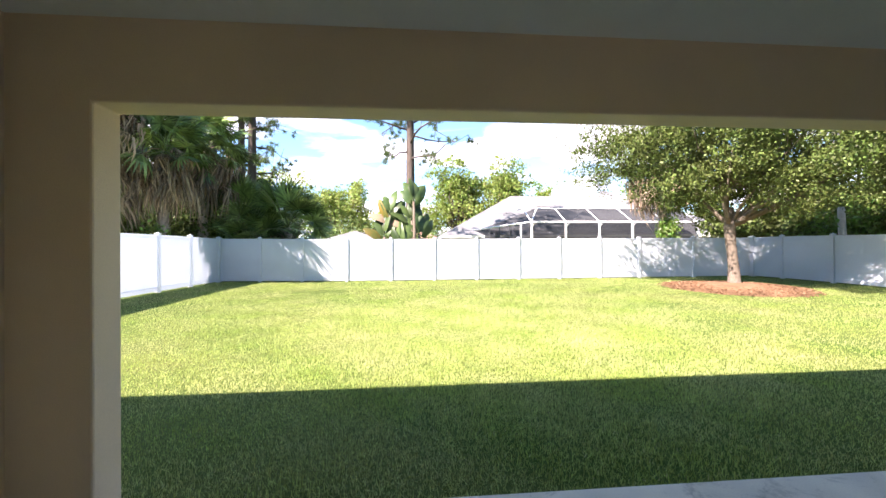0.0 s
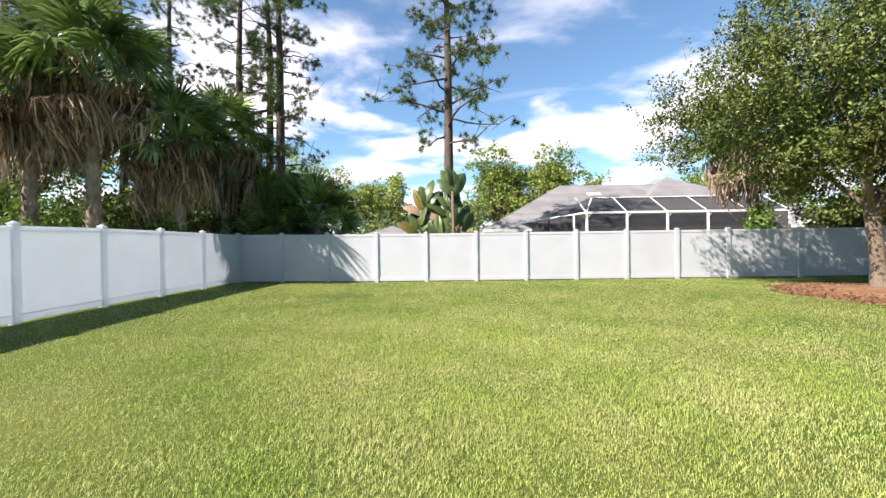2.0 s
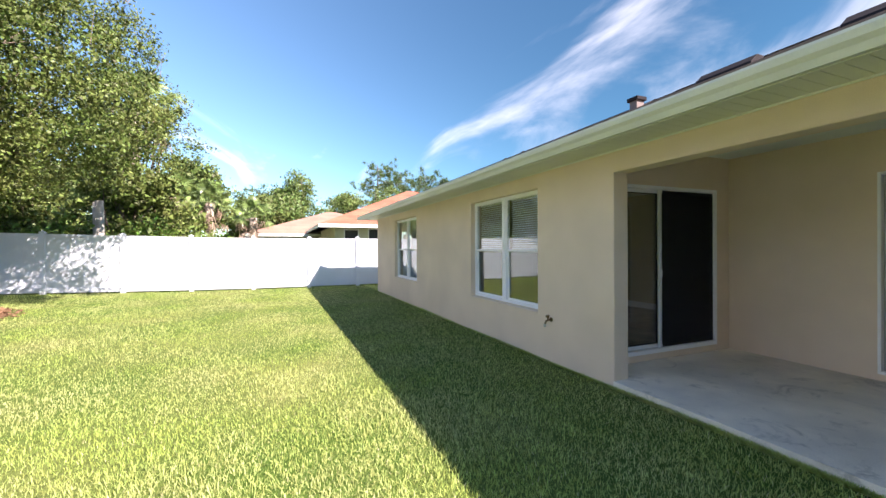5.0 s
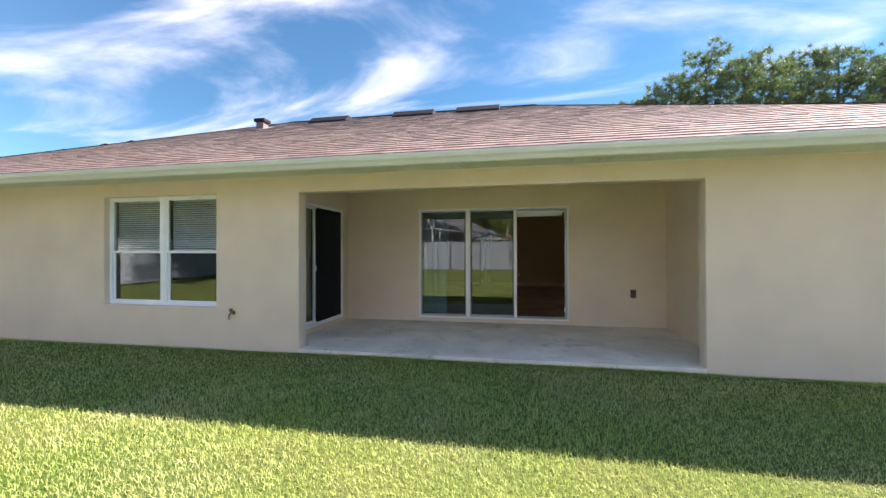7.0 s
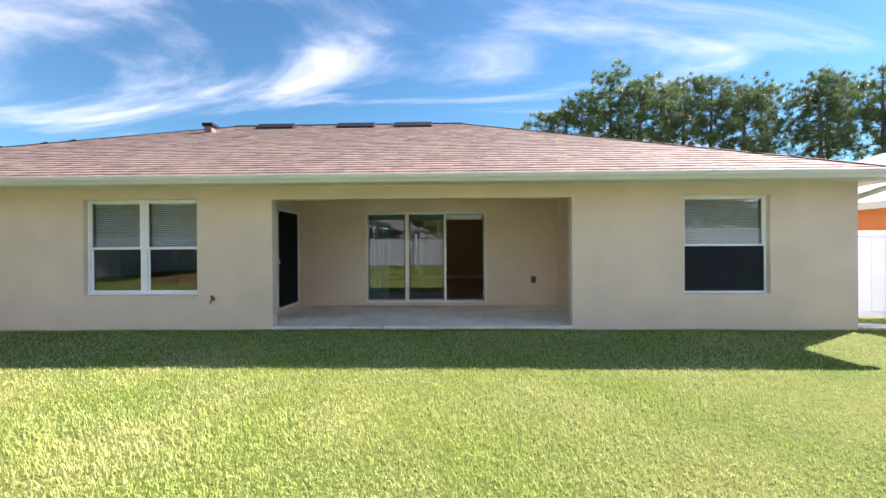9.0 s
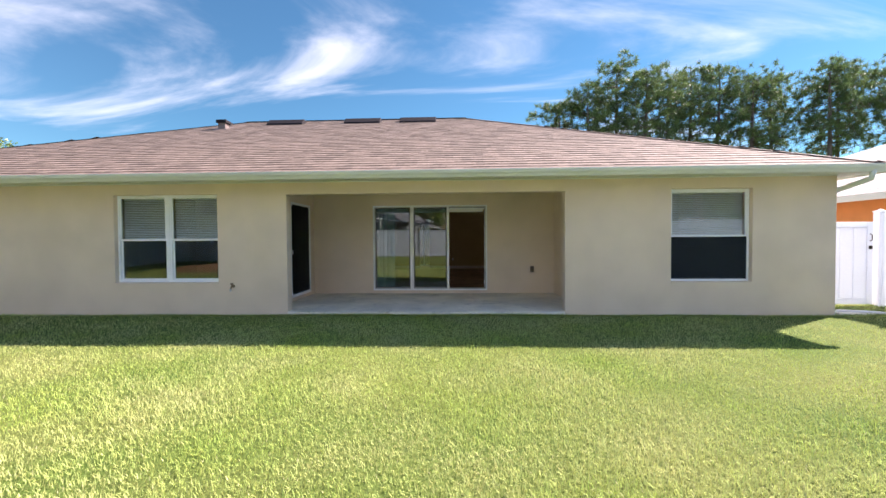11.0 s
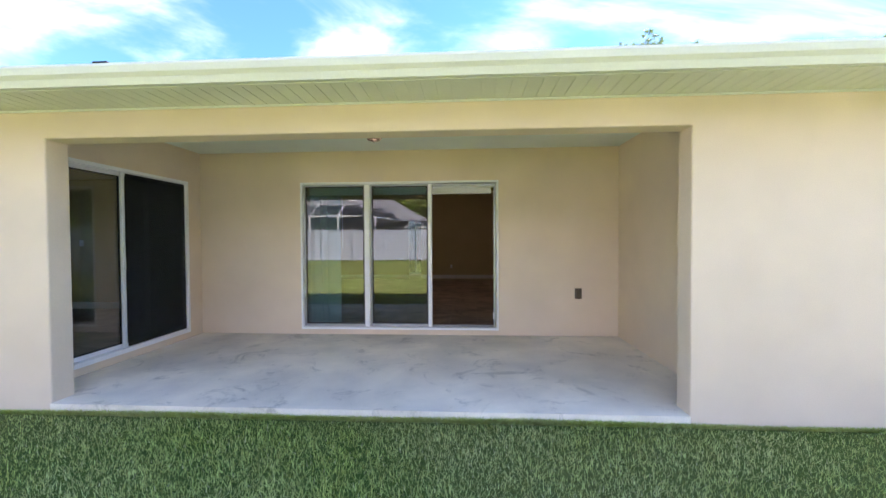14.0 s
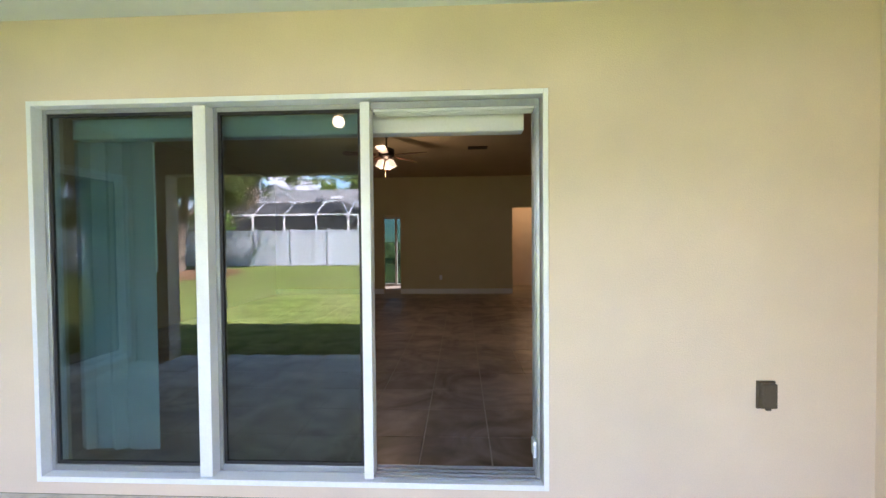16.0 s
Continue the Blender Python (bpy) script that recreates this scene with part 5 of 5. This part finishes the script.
def build_garden():
    build_oak()
    g = 0.1
    build_palm("cabbage_palm", "large cabbage palm with a shaggy skirt of dead fronds", -12.67, 13.2, g, 7.2, 1.55, 1, dead=70, green=50)
    build_palm("cabbage_palm", "large cabbage palm with drooping grey-brown dead fronds", -14.6, 13.0, g, 6.4, 1.4, 7, dead=60, green=44)
    build_palm("cabbage_palm", "cabbage palm with dark green fans and a brown skirt", -10.4, 17.0, g, 6.0, 1.3, 2, dead=64, green=44)
    build_palm("cabbage_palm", "cabbage palm with glossy fans over a brown skirt", -10.95, 14.9, g, 5.3, 1.3, 12, dead=64, green=44)
    build_palm("cabbage_palm", "short dark green cabbage palm low behind the fence", -9.4, 18.6, g, 3.1, 1.3, 3, dead=4, green=34, stiff=True)
    build_palm("cabbage_palm", "low bushy palmetto with spiky green fans behind the fence", -7.0, 18.1, g, 2.5, 1.45, 5, dead=4, green=40, stiff=True)
    build_palm("cabbage_palm", "shadowed palmetto with dark fans behind the fence", -8.6, 17.6, g, 1.7, 1.3, 6, dead=4, green=30, stiff=True)
    build_palm("cabbage_palm", "palmetto with dark fans behind the fence", -16.6, 10.5, g, 2.0, 1.2, 8, dead=4, green=24, stiff=True)
    build_palm("cabbage_palm", "cabbage palm wrapped in creeper with a pale skirt of dead fronds", 12.9, 18.6, g, 6.0, 1.6, 9, dead=64, green=30)
    build_palm("cabbage_palm", "distant cabbage palm among scrub", 22.6, 7.8, g, 3.8, 0.75, 10, dead=10, green=22)
    build_palm("cabbage_palm", "distant cabbage palm among scrub", 24.9, 6.6, g, 3.8, 0.8, 13, dead=10, green=22)
    build_palm("cabbage_palm", "distant cabbage palm among scrub", 27.0, 4.5, g, 3.2, 0.8, 14, dead=10, green=22)
    build_palm("cabbage_palm", "tall cabbage palm seen over the oak crown", 22.6, 9.4, g, 8.0, 1.3, 15, dead=24, green=26)
    build_shrub("creeper", "bright green creeper climbing the palm trunk above the fence", 12.95, 18.3, 0.3, 0.6, 0.6, 1.75, 4200, 31, SHRUBLEAF, 0.13, "creeper")
    build_paddle_plant(-1.2, 19.6, 0.2)
    build_pine("pine_tree", "tall slash pine with bare brown trunk and open crooked limbs", -0.95, 21.3, 19.0, 0.26, 21, lo=0.36, spread=4.4, tufts=900, nb=34, needle=0.21)
    build_pine("pine_tree", "tall slash pine with a straight trunk and dark needles", -12.0, 22.1, 19.0, 0.22, 22, lo=0.28, spread=3.6, tufts=560, nb=32, needle=0.21)
    build_pine("pine_tree", "tall slash pine with a straight trunk and dark needles", -10.2, 22.0, 20.0, 0.24, 23, lo=0.30, spread=3.8, tufts=560, nb=32, needle=0.21)
    build_pine("pine_tree", "tall slash pine with a straight trunk and dark needles", -11.15, 22.5, 20.5, 0.20, 24, lo=0.42, spread=3.0, tufts=380, nb=26, needle=0.21)
    build_pine("pine_tree", "tall slash pine behind the palms", -21.5, 18.5, 18.0, 0.22, 25, lo=0.35, spread=3.5, tufts=300, nb=28)
    build_pine("pine_tree", "tall slash pine behind the palms", -18.3, 17.0, 17.0, 0.20, 26, lo=0.4, spread=3.2, tufts=280, nb=26)
    build_pine("pine_tree", "tall slash pine behind the palms", -19.5, 22.5, 19.0, 0.22, 27, lo=0.36, spread=3.6, tufts=320, nb=30)
    for i, (x, y, rx, rz, n) in enumerate(((-10.7, 14.6, 1.1, 0.95, 5200), (-13.5, 11.8, 1.4, 0.95, 5200), (-15.5, 14.5, 2.0, 1.3, 5200), (-9.2, 20.5, 2.2, 1.8, 5200), (-13.0, 18.8, 2.4, 1.9, 5200),
                                           (-18.0, 12.0, 2.4, 1.3, 4200), (-20.5, 15.5, 3.0, 2.2, 4200))):
        build_shrub("shrub", "bright leafy shrub rising behind the white fence", x, y, 0.1, rx, rx * 0.8, rz * 1.55, n, 40 + i, SHRUBLEAF, 0.14)
    for i, (x, y, h, w) in enumerate(((-30, 24, 10, 8), (-25, 27, 11, 8), (-20, 27, 10, 7), (-15.5, 27, 8, 6), (-12, 30, 7, 6), (-28, 16, 10, 8), (-34, 18, 12, 9), (-24, 12, 8, 7))):
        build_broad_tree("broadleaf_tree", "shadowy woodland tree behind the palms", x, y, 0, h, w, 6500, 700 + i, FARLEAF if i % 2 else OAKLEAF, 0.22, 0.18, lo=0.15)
    for i, (x, y, rx, rz) in enumerate(((-12.0, 17.6, 2.0, 2.2), (-15.0, 17.2, 2.4, 2.6), (-18.5, 14.6, 2.2, 2.8), (-9.0, 19.8, 1.6, 1.4))):
        build_shrub("shrub", "dark shaded undergrowth beneath the palms", x, y, 0.1, rx, rx * 0.7, rz, 5600, 640 + i, OAKLEAF, 0.16)
    build_pine("pine_tree", "tall slash pine behind the palms", -25.0, 20.5, 18.5, 0.22, 28, lo=0.30, spread=3.8, tufts=420, nb=32)
    build_pine("pine_tree", "tall slash pine behind the palms", -17.5, 24.0, 19.5, 0.22, 29, lo=0.30, spread=3.8, tufts=420, nb=32)
    # scrub and trees beyond the east fence
    build_broad_tree("broadleaf_tree", "small dark broadleaf tree crowding the cabbage palm", 20.4, 9.2, 0, 6.6, 5.0, 9000, 650, OAKLEAF, 0.15, 0.14, lo=0.15)
    rng = random.Random(77)
    for i in range(11):
        x, y = 18.2 + rng.uniform(0, 3.5), 6.5 + i * 1.15
        build_shrub("shrub", "dense dark scrub behind the white fence", x, y, 0.0, 1.7, 1.5, 1.5 + (0.9 if i > 4 else 0.0) * rng.uniform(.6, 1.2), 4200, 60 + i, OAKLEAF if i % 2 else SHRUBLEAF, 0.15)
    for i, (x, y, h, w) in enumerate(((20.5, 14.0, 6.5, 5), (17.5, 17.0, 6.0, 5), (22, 18.5, 7.5, 6), (33, 13.5, 8.0, 7), (40, 13.5, 8.5, 7), (48, 11.0, 9.0, 8), (36, 19, 9, 8), (44, 6, 7, 8), (52, 2, 8.5, 9), (36.6, 9.1, 8.8, 4.6), (40, 3, 6.2, 7), (38, 12.5, 7, 6))):
        build_broad_tree("broadleaf_tree", "broadleaf tree with a rounded green crown beyond the fence", x, y, 0, h, w, 9000, 80 + i, OAKLEAF if i < 3 else MIDLEAF, 0.16 if i < 3 else 0.24, 0.16, lo=0.2)
    for i, (x, y) in enumerate(((16.6, 12.6), (16.9, 8.9), (17.6, 9.2), (18.2, 14.6))):
        p = thing("tree_stump", "pale bare broken trunk standing behind the fence", "tree trunk", (x, y, 0.0))
        part("trunk", MB().tube([(0, 0, -0.1), (0.03, 0, 1.6), (0.0, 0.02, 3.1)], [0.17, 0.14, 0.12], 9), WOODPOLE, p, smooth=True)
    for i, (x, y) in enumerate(((57, -10.5), (59, -14.5), (57, -18), (56, -22), (55, -26))):
        build_pine("pine_tree", "distant dark pine above the neighbouring roofs", x, y, 13.6 - 0.5 * i, 0.2, 440 + i, lo=0.45, spread=3.2, tufts=260, nb=30, needle=0.42, round_top=True)
    # far trees to the north
    k = 0
    for cx, cy, w, h, n in ((-11, 52, 9, 12, 5), (5.0, 50, 14, 12.5, 8), (24, 58, 10, 11, 4), (38, 52, 12, 11.5, 5), (-26, 48, 18, 13, 6), (56, 48, 16, 11, 5), (-4, 70, 20, 9, 4), (75, 35, 30, 14, 6)):
        for _ in range(n):
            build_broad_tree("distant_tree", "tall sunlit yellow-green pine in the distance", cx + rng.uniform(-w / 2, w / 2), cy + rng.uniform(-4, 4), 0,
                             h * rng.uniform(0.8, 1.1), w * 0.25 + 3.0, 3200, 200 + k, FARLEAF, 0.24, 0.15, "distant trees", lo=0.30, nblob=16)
            k += 1
    for i in range(14):
        build_shrub("shrub", "low hazy bushes in the distance", -30 + i * 7.5 + rng.uniform(-2, 2), 40 + rng.uniform(-3, 4), 0, 4.8, 2.5, 3.2, 2800, 300 + i, MIDLEAF, 0.3)
    # tall pines south-west of the house
    for i in range(15):
        x, y = -12.0 - i * 3.3 + rng.uniform(-0.5, 0.5), -38 - rng.uniform(0, 5)
        h = (17.2 if i < 2 else 20.9) + rng.uniform(-0.8, 0.9)
        build_pine("pine_tree", "tall dark pine with a dense crown beyond the roof", x, y, h, 0.26, 400 + i, lo=0.54, spread=3.8, tufts=430, nb=44, needle=0.44, round_top=True, group="pines beyond the roof")
    # far woods beyond the east houses
    for i in range(11):
        build_broad_tree("distant_tree", "distant green tree beyond the neighbouring roofs", 45 + rng.uniform(0, 22), 4 - i * 3.6 + rng.uniform(-2, 2), 0, rng.uniform(8, 11.5), rng.uniform(6, 9), 6500, 500 + i, MIDLEAF if i % 3 else NEEDLE, 0.19, 0.2, "distant trees", lo=0.3)
    for i in range(6):
        build_broad_tree("distant_tree", "distant green treetop above the roof ridge", 30 + i * 5, -40 + rng.uniform(-4, 4), 0, rng.uniform(9, 11), 7, 3000, 530 + i, FARLEAF, 0.3, 0.2, "distant trees")


build_garden()


# ---- neighbouring houses ----
def hip_house(name, label, x0, x1, y0, y1, wall_h, slope, ov, wallmat, roofmat, rooflabel, openings=(), z0=0.0, course=0.3):
    h = thing(name, label, "house")
    gz = wall_h + z0
    part("wall", MB().box(x0, x1, y0, y1, z0 - 0.2, gz - 0.02), wallmat, h)
    a0, a1, b0, b1 = x0 - ov, x1 + ov, y0 - ov, y1 + ov
    half = min(a1 - a0, b1 - b0) / 2
    roof = part("roof", MB().add([(a0, b0, gz), (a1, b0, gz), (a1, b1, gz), (a0, b1, gz)], [(0, 1, 2, 3)]).box(a0, a1, b0, b1, gz, gz + 0.02), TRIM, h)
    n = int(half / course)
    sh = MB()
    for i in range(n):
        p, q = i * half / n, (i + 1) * half / n
        za, zb = gz + 0.03 + p * slope, gz + 0.03 + q * slope
        t = 0.012
        sh.add([(a0 + p, b0 + p, za), (a1 - p, b0 + p, za), (a1 - p, b1 - p, za), (a0 + p, b1 - p, za),
                (a0 + p, b0 + p, za + t), (a1 - p, b0 + p, za + t), (a1 - p, b1 - p, za + t), (a0 + p, b1 - p, za + t),
                (a0 + q, b0 + q, zb + 0.004), (a1 - q, b0 + q, zb + 0.004), (a1 - q, b1 - q, zb + 0.004), (a0 + q, b1 - q, zb + 0.004)],
               [(0, 1, 5, 4), (1, 2, 6, 5), (2, 3, 7, 6), (3, 0, 4, 7), (4, 5, 9, 8), (5, 6, 10, 9), (6, 7, 11, 10), (7, 4, 8, 11)])
    part("shingles", sh, roofmat, roof, rooflabel, kind="stuff")
    f = MB().box(a0, a1, b0 - 0.03, b0, gz - 0.14, gz + 0.03).box(a0, a1, b1, b1 + 0.03, gz - 0.14, gz + 0.03)
    f.box(a0 - 0.03, a0, b0 - .03, b1 + .03, gz - 0.14, gz + 0.03).box(a1, a1 + 0.03, b0 - .03, b1 + .03, gz - 0.14, gz + 0.03)
    part("fascia", f, TRIM, h)
    for face, u0, u1, v0, v1 in openings:
        if face == "s":
            w = part("window", MB().box(u0, u1, y0 - 0.03, y0 + 0.01, z0 + v0, z0 + v1), GASKET, h)
            part("window_frame", ring(MB(), u0 - 0.05, u1 + 0.05, z0 + v0 - 0.05, z0 + v1 + 0.05, 0.05, y0 - 0.06, y0), WHITE, w)
        else:
            xx = x0
            mb = MB().box(xx - 0.03, xx + 0.01, u0, u1, z0 + v0, z0 + v1)
            w = part("window", mb, GASKET, h)
            part("window_frame", MB().box(xx - 0.06, xx, u0 - 0.05, u0, z0 + v0, z0 + v1).box(xx - 0.06, xx, u1, u1 + 0.05, z0 + v0, z0 + v1).box(xx - 0.06, xx, u0 - 0.05, u1 + 0.05, z0 + v1, z0 + v1 + .05), WHITE, w)
    return h, roof


def build_pool_cage():
    c = thing("pool_cage", "white aluminium pool enclosure with dark screens and a sloping screened roof", "screen enclosure")
    xs = [4.6, 7.0, 9.3, 11.6, 13.9, 16.2, 18.5]
    yf, yb, ze, zt = 23.3, 26.1, 3.28, 4.35
    for x in xs[1:]:
        part("post", MB().box(x - 0.06, x + 0.06, yf - 0.06, yf + 0.06, 0, ze), ALU, c, bevel=0.006)
        part("rafter", MB().tube([(x, yf, ze), (x, yf + 2.0, zt), (x, yb + 0.6, zt + 0.05)], 0.05, 4), ALU, c)
        part("brace", MB().tube([(x, yf, ze - 0.35), (x + 0.28, yf, ze - 0.03)], 0.025, 4), ALU, c)
    for k in range(5):
        y = yf + 0.1 + k * 0.75 + 0.5
        part("post", MB().box(7.0 - 0.55 * (k + 1) - 0.04, 7.0 - 0.55 * (k + 1) + 0.04, y - 0.04, y + 0.04, 0, ze - 0.09 * k), ALU, c)
    part("eave_beam", MB().box(7.0, 18.56, yf - 0.06, yf + 0.06, ze - 0.06, ze + 0.06), ALU, c, bevel=0.006)
    part("eave_beam", MB().tube([(7.0, yf, ze), (3.7, yb + 0.9, ze - 0.35)], 0.06, 4), ALU, c)
    part("ridge_beam", MB().tube([(8.0, yf + 2.0, zt), (18.5, yf + 2.0, zt)], 0.045, 4), ALU, c)
    part("hip_rafter", MB().tube([(7.0, yf, ze), (8.0, yf + 2.0, zt)], 0.05, 4), ALU, c)
    part("chair_rail", MB().box(7.0, 18.5, yf - 0.03, yf + 0.03, 0.85, 0.93), ALU, c)
    for a, b in zip(xs[1:-1], xs[2:]):
        part("roof_screen", MB().add([(a, yf, ze + .03), (b, yf, ze + .03), (b, yf + 2, zt + .03), (a if a > 7.1 else 8.0, yf + 2, zt + .03)], [(0, 1, 2, 3)]), CAGE_SCREEN, c)
        part("roof_screen", MB().add([(max(a, 8.0), yf + 2, zt + .03), (b, yf + 2, zt + .03), (b, yb + 0.6, zt + .08), (max(a, 8.0), yb + .6, zt + .08)], [(0, 1, 2, 3)]), CAGE_SCREEN, c)
        part("wall_screen", MB().add([(a, yf, 0.0), (b, yf, 0.0), (b, yf, ze), (a, yf, ze)], [(0, 1, 2, 3)]), CAGE_SCREEN, c)
    part("roof_screen", MB().add([(7.0, yf, ze + .03), (8.0, yf + 2, zt + .03), (4.2, yb + 0.9, ze - 0.3)], [(0, 1, 2)]), CAGE_SCREEN, c)
    part("wall_screen", MB().add([(7.0, yf, 0), (7.0, yf, ze), (3.7, yb + 0.9, ze - 0.35), (3.7, yb + 0.9, 0)], [(0, 1, 2, 3)]), CAGE_SCREEN, c)


def build_neighbours():
    hip_house("neighbour_house", "single-storey neighbour house with a weathered grey shingle roof and cream walls", 2.0, 25.0, 26.8, 39.0, 2.5, 0.56, 0.6, PALEWALL, GREYROOF, "weathered grey shingles",
              [("s", 8.0, 10.4, 0.2, 2.1), ("s", 12.0, 13.0, 0.9, 2.2), ("s", 14.4, 15.2, 0.4, 2.1), ("s", 5.0, 6.2, 0.8, 2.0)])
    hip_house("neighbour_house_wing", "projecting wing of the neighbour house with a grey shingle roof", 10.5, 22.7, 26.5, 38.7, 2.5, 0.64, 0.6, PALEWALL, GREYROOF, "weathered grey shingles",
              [("s", 13.6, 14.6, 0.9, 2.2)])
    hip_house("neighbour_annexe", "low annexe of the neighbour house with a pale grey roof", 22.0, 30.5, 24.8, 31.0, 2.75, 0.35, 0.5, PALEWALL, GREYROOF, "pale grey shingles",
              [("s", 22.6, 23.8, 1.0, 2.5), ("s", 24.6, 26.0, 1.0, 2.5)])
    build_pool_cage()
    s = thing("roof_skylight", "low white skylight on the grey roof", "skylight", (10.2, 31.0, 2.5 + 4.8 * 0.56 + 0.08))
    part("frame", MB().add([(-0.5, -0.2, -0.08), (0.5, -0.2, -0.08), (0.5, 0.2, 0.14), (-0.5, 0.2, 0.14), (-0.5, -0.2, -0.02), (0.5, -0.2, -0.02), (0.5, 0.2, 0.20), (-0.5, 0.2, 0.20)],
                           [(0, 3, 2, 1), (4, 5, 6, 7), (0, 1, 5, 4), (1, 2, 6, 5), (2, 3, 7, 6), (3, 0, 4, 7)]), WHITE, s)
    hip_house("distant_house", "distant house with a pale grey roof behind the palmetto", -9.5, -3.2, 36.0, 45.0, 2.2, 0.36, 0.5, PALEWALL, GREYROOF, "pale grey shingles")
    hip_house("distant_house", "distant house with a brown roof behind the plants", -4.0, 4.0, 44.0, 52.0, 2.2, 0.42, 0.5, PALEWALL, PINKROOF, "brown shingles")
    hip_house("tile_roof_house", "cream neighbour house with a terracotta tile roof beyond the fence", 21.2, 33.0, -12.0, 0.3, 2.60, 0.42, 0.9, PALEWALL, TERRACOTTA, "orange terracotta tiles",
              [("w", -0.9, -0.2, 1.7, 2.35), ("w", -2.6, -1.5, 1.5, 2.4), ("w", -4.4, -3.4, 1.5, 2.4)], course=0.33)
    hip_house("tan_roof_house", "distant house with a tan shingle roof beyond the fence", 29.0, 40.0, -7.0, 4.6, 2.35, 0.34, 0.6, PALEWALL, PINKROOF, "tan shingles")
    hip_house("orange_house", "orange stucco neighbour house with a pale tile roof beside the gate", -24.0, -12.2, -16.0, -3.2, 2.42, 0.40, 0.6, ORANGE, WHITETILE, "pale weathered tiles", course=0.33)
    # overhead wires and poles seen over the far gardens
    for x in (-13.0, 2.0):
        p = thing("utility_pole", "grey wooden utility pole in the distance", "utility pole", (x, 58, 0), group="utility poles")
        part("pole", MB().tube([(0, 0, 0), (0, 0, 7.5)], [0.14, 0.10], 8), WOODPOLE, p)
        part("crossarm", MB().box(-0.9, 0.9, -0.06, 0.06, 6.8, 6.95), WOODPOLE, p)
    w = thing("overhead_wires", "dark overhead cables strung between distant poles", "cables")
    for z in (6.95, 6.1, 5.4):
        pts = [(-60 + 6 * i, 58, z - 0.7 * math.sin(math.pi * ((6 * i) % 30) / 30)) for i in range(21)]
        part("cable", MB().tube(pts, 0.025, 4), GASKET, w)


build_neighbours()


# ---- the lawn ----
def build_grass():
    rng = np.random.default_rng(3)

    def blades(n, x0, x1, y0, y1, h, w, bias=None, share=0.6, bent=True):
        x, y = rng.uniform(x0, x1, n), rng.uniform(y0, y1, n)
        if bias:
            cx, cy, s = bias
            k = int(n * share)
            x[:k], y[:k] = np.clip(rng.normal(cx, s, k), x0, x1), np.clip(rng.normal(cy, s, k), y0, y1)
        keep = (np.hypot(x - 9.93, (y - 10.45) / 1.1) > 2.05 + 0.1 * np.sin(np.arctan2(y - 10.45, x - 9.93) * 5)) & ~((x > X_W - 0.02) & (x < X_E + 0.02) & (y < 0.02))
        patch = np.sin(x * 1.3 + 2 * np.sin(y * 0.9)) * np.sin(y * 1.7 + 1.5 * np.sin(x * 0.7))
        bare = np.hypot((x + 4.0) / 1.1, (y - 11.4) / 0.55) < 0.9 + 0.2 * np.sin(x * 9)
        keep &= ~(bare & (rng.random(n) < 0.88))
        x, y, patch = x[keep], y[keep], patch[keep]
        n = len(x)
        a = rng.uniform(0, 2 * np.pi, n)
        lean = rng.uniform(0.1, 1.05, n)
        hh = h * rng.uniform(0.45, 1.25, n) * (1 + 0.25 * patch)
        b = np.stack([x, y, ground_z(x, y) - 0.004], 1)
        d = np.stack([np.cos(a), np.sin(a), np.zeros(n)], 1)
        s = np.stack([-np.sin(a), np.cos(a), np.zeros(n)], 1) * (w * rng.uniform(0.6, 1.3, n))[:, None]
        up = np.array([0, 0, 1.0])
        mid = b + up * (hh * 0.45)[:, None] + d * (hh * 0.24 * lean)[:, None]
        tip = b + up * (hh * (1.05 - 0.45 * lean))[:, None] + d * (hh * 0.95 * lean)[:, None]
        if not bent:
            return np.stack([b + s, b - s, tip], 1).reshape(-1, 3), np.arange(3 * n).reshape(-1, 3)
        return np.stack([b, mid + s, tip, mid - s], 1).reshape(-1, 3), np.arange(4 * n).reshape(-1, 4)
    for nm, args, mat, lab in (
            ("lawn_grass", (220000, -8.95, 15.1, 0.03, 15.4, 0.048, 0.0021, (-0.6, 3.6, 2.8), 0.9), BLADE, "short coarse sunlit lawn grass"),
            ("lawn_grass", (500000, -8.95, 15.1, 0.03, 15.4, 0.046, 0.0027, (-0.6, 4.2, 5.0), 0.4, False), BLADE, "short coarse lawn grass"),
            ("lawn_thatch", (45000, -8.95, 15.1, 0.03, 15.4, 0.032, 0.0034, (-0.6, 4.5, 4.0), 0.5, False), DRY, "dry straw-coloured blades among the lawn grass"),
            ("side_grass", (14000, -8.95, -7.3, -4.0, 0.03, 0.055, 0.006), BLADE, "short lawn grass beside the gate"),
            ("side_grass", (14000, 12.9, 15.1, -6.0, 0.03, 0.055, 0.006), BLADE, "short lawn grass beside the house")):
        v, f = blades(*args)
        ob = new(nm, raw_mesh(nm, v, f, mat))
        tagged(ob, lab, "grass", kind="stuff")


build_grass()
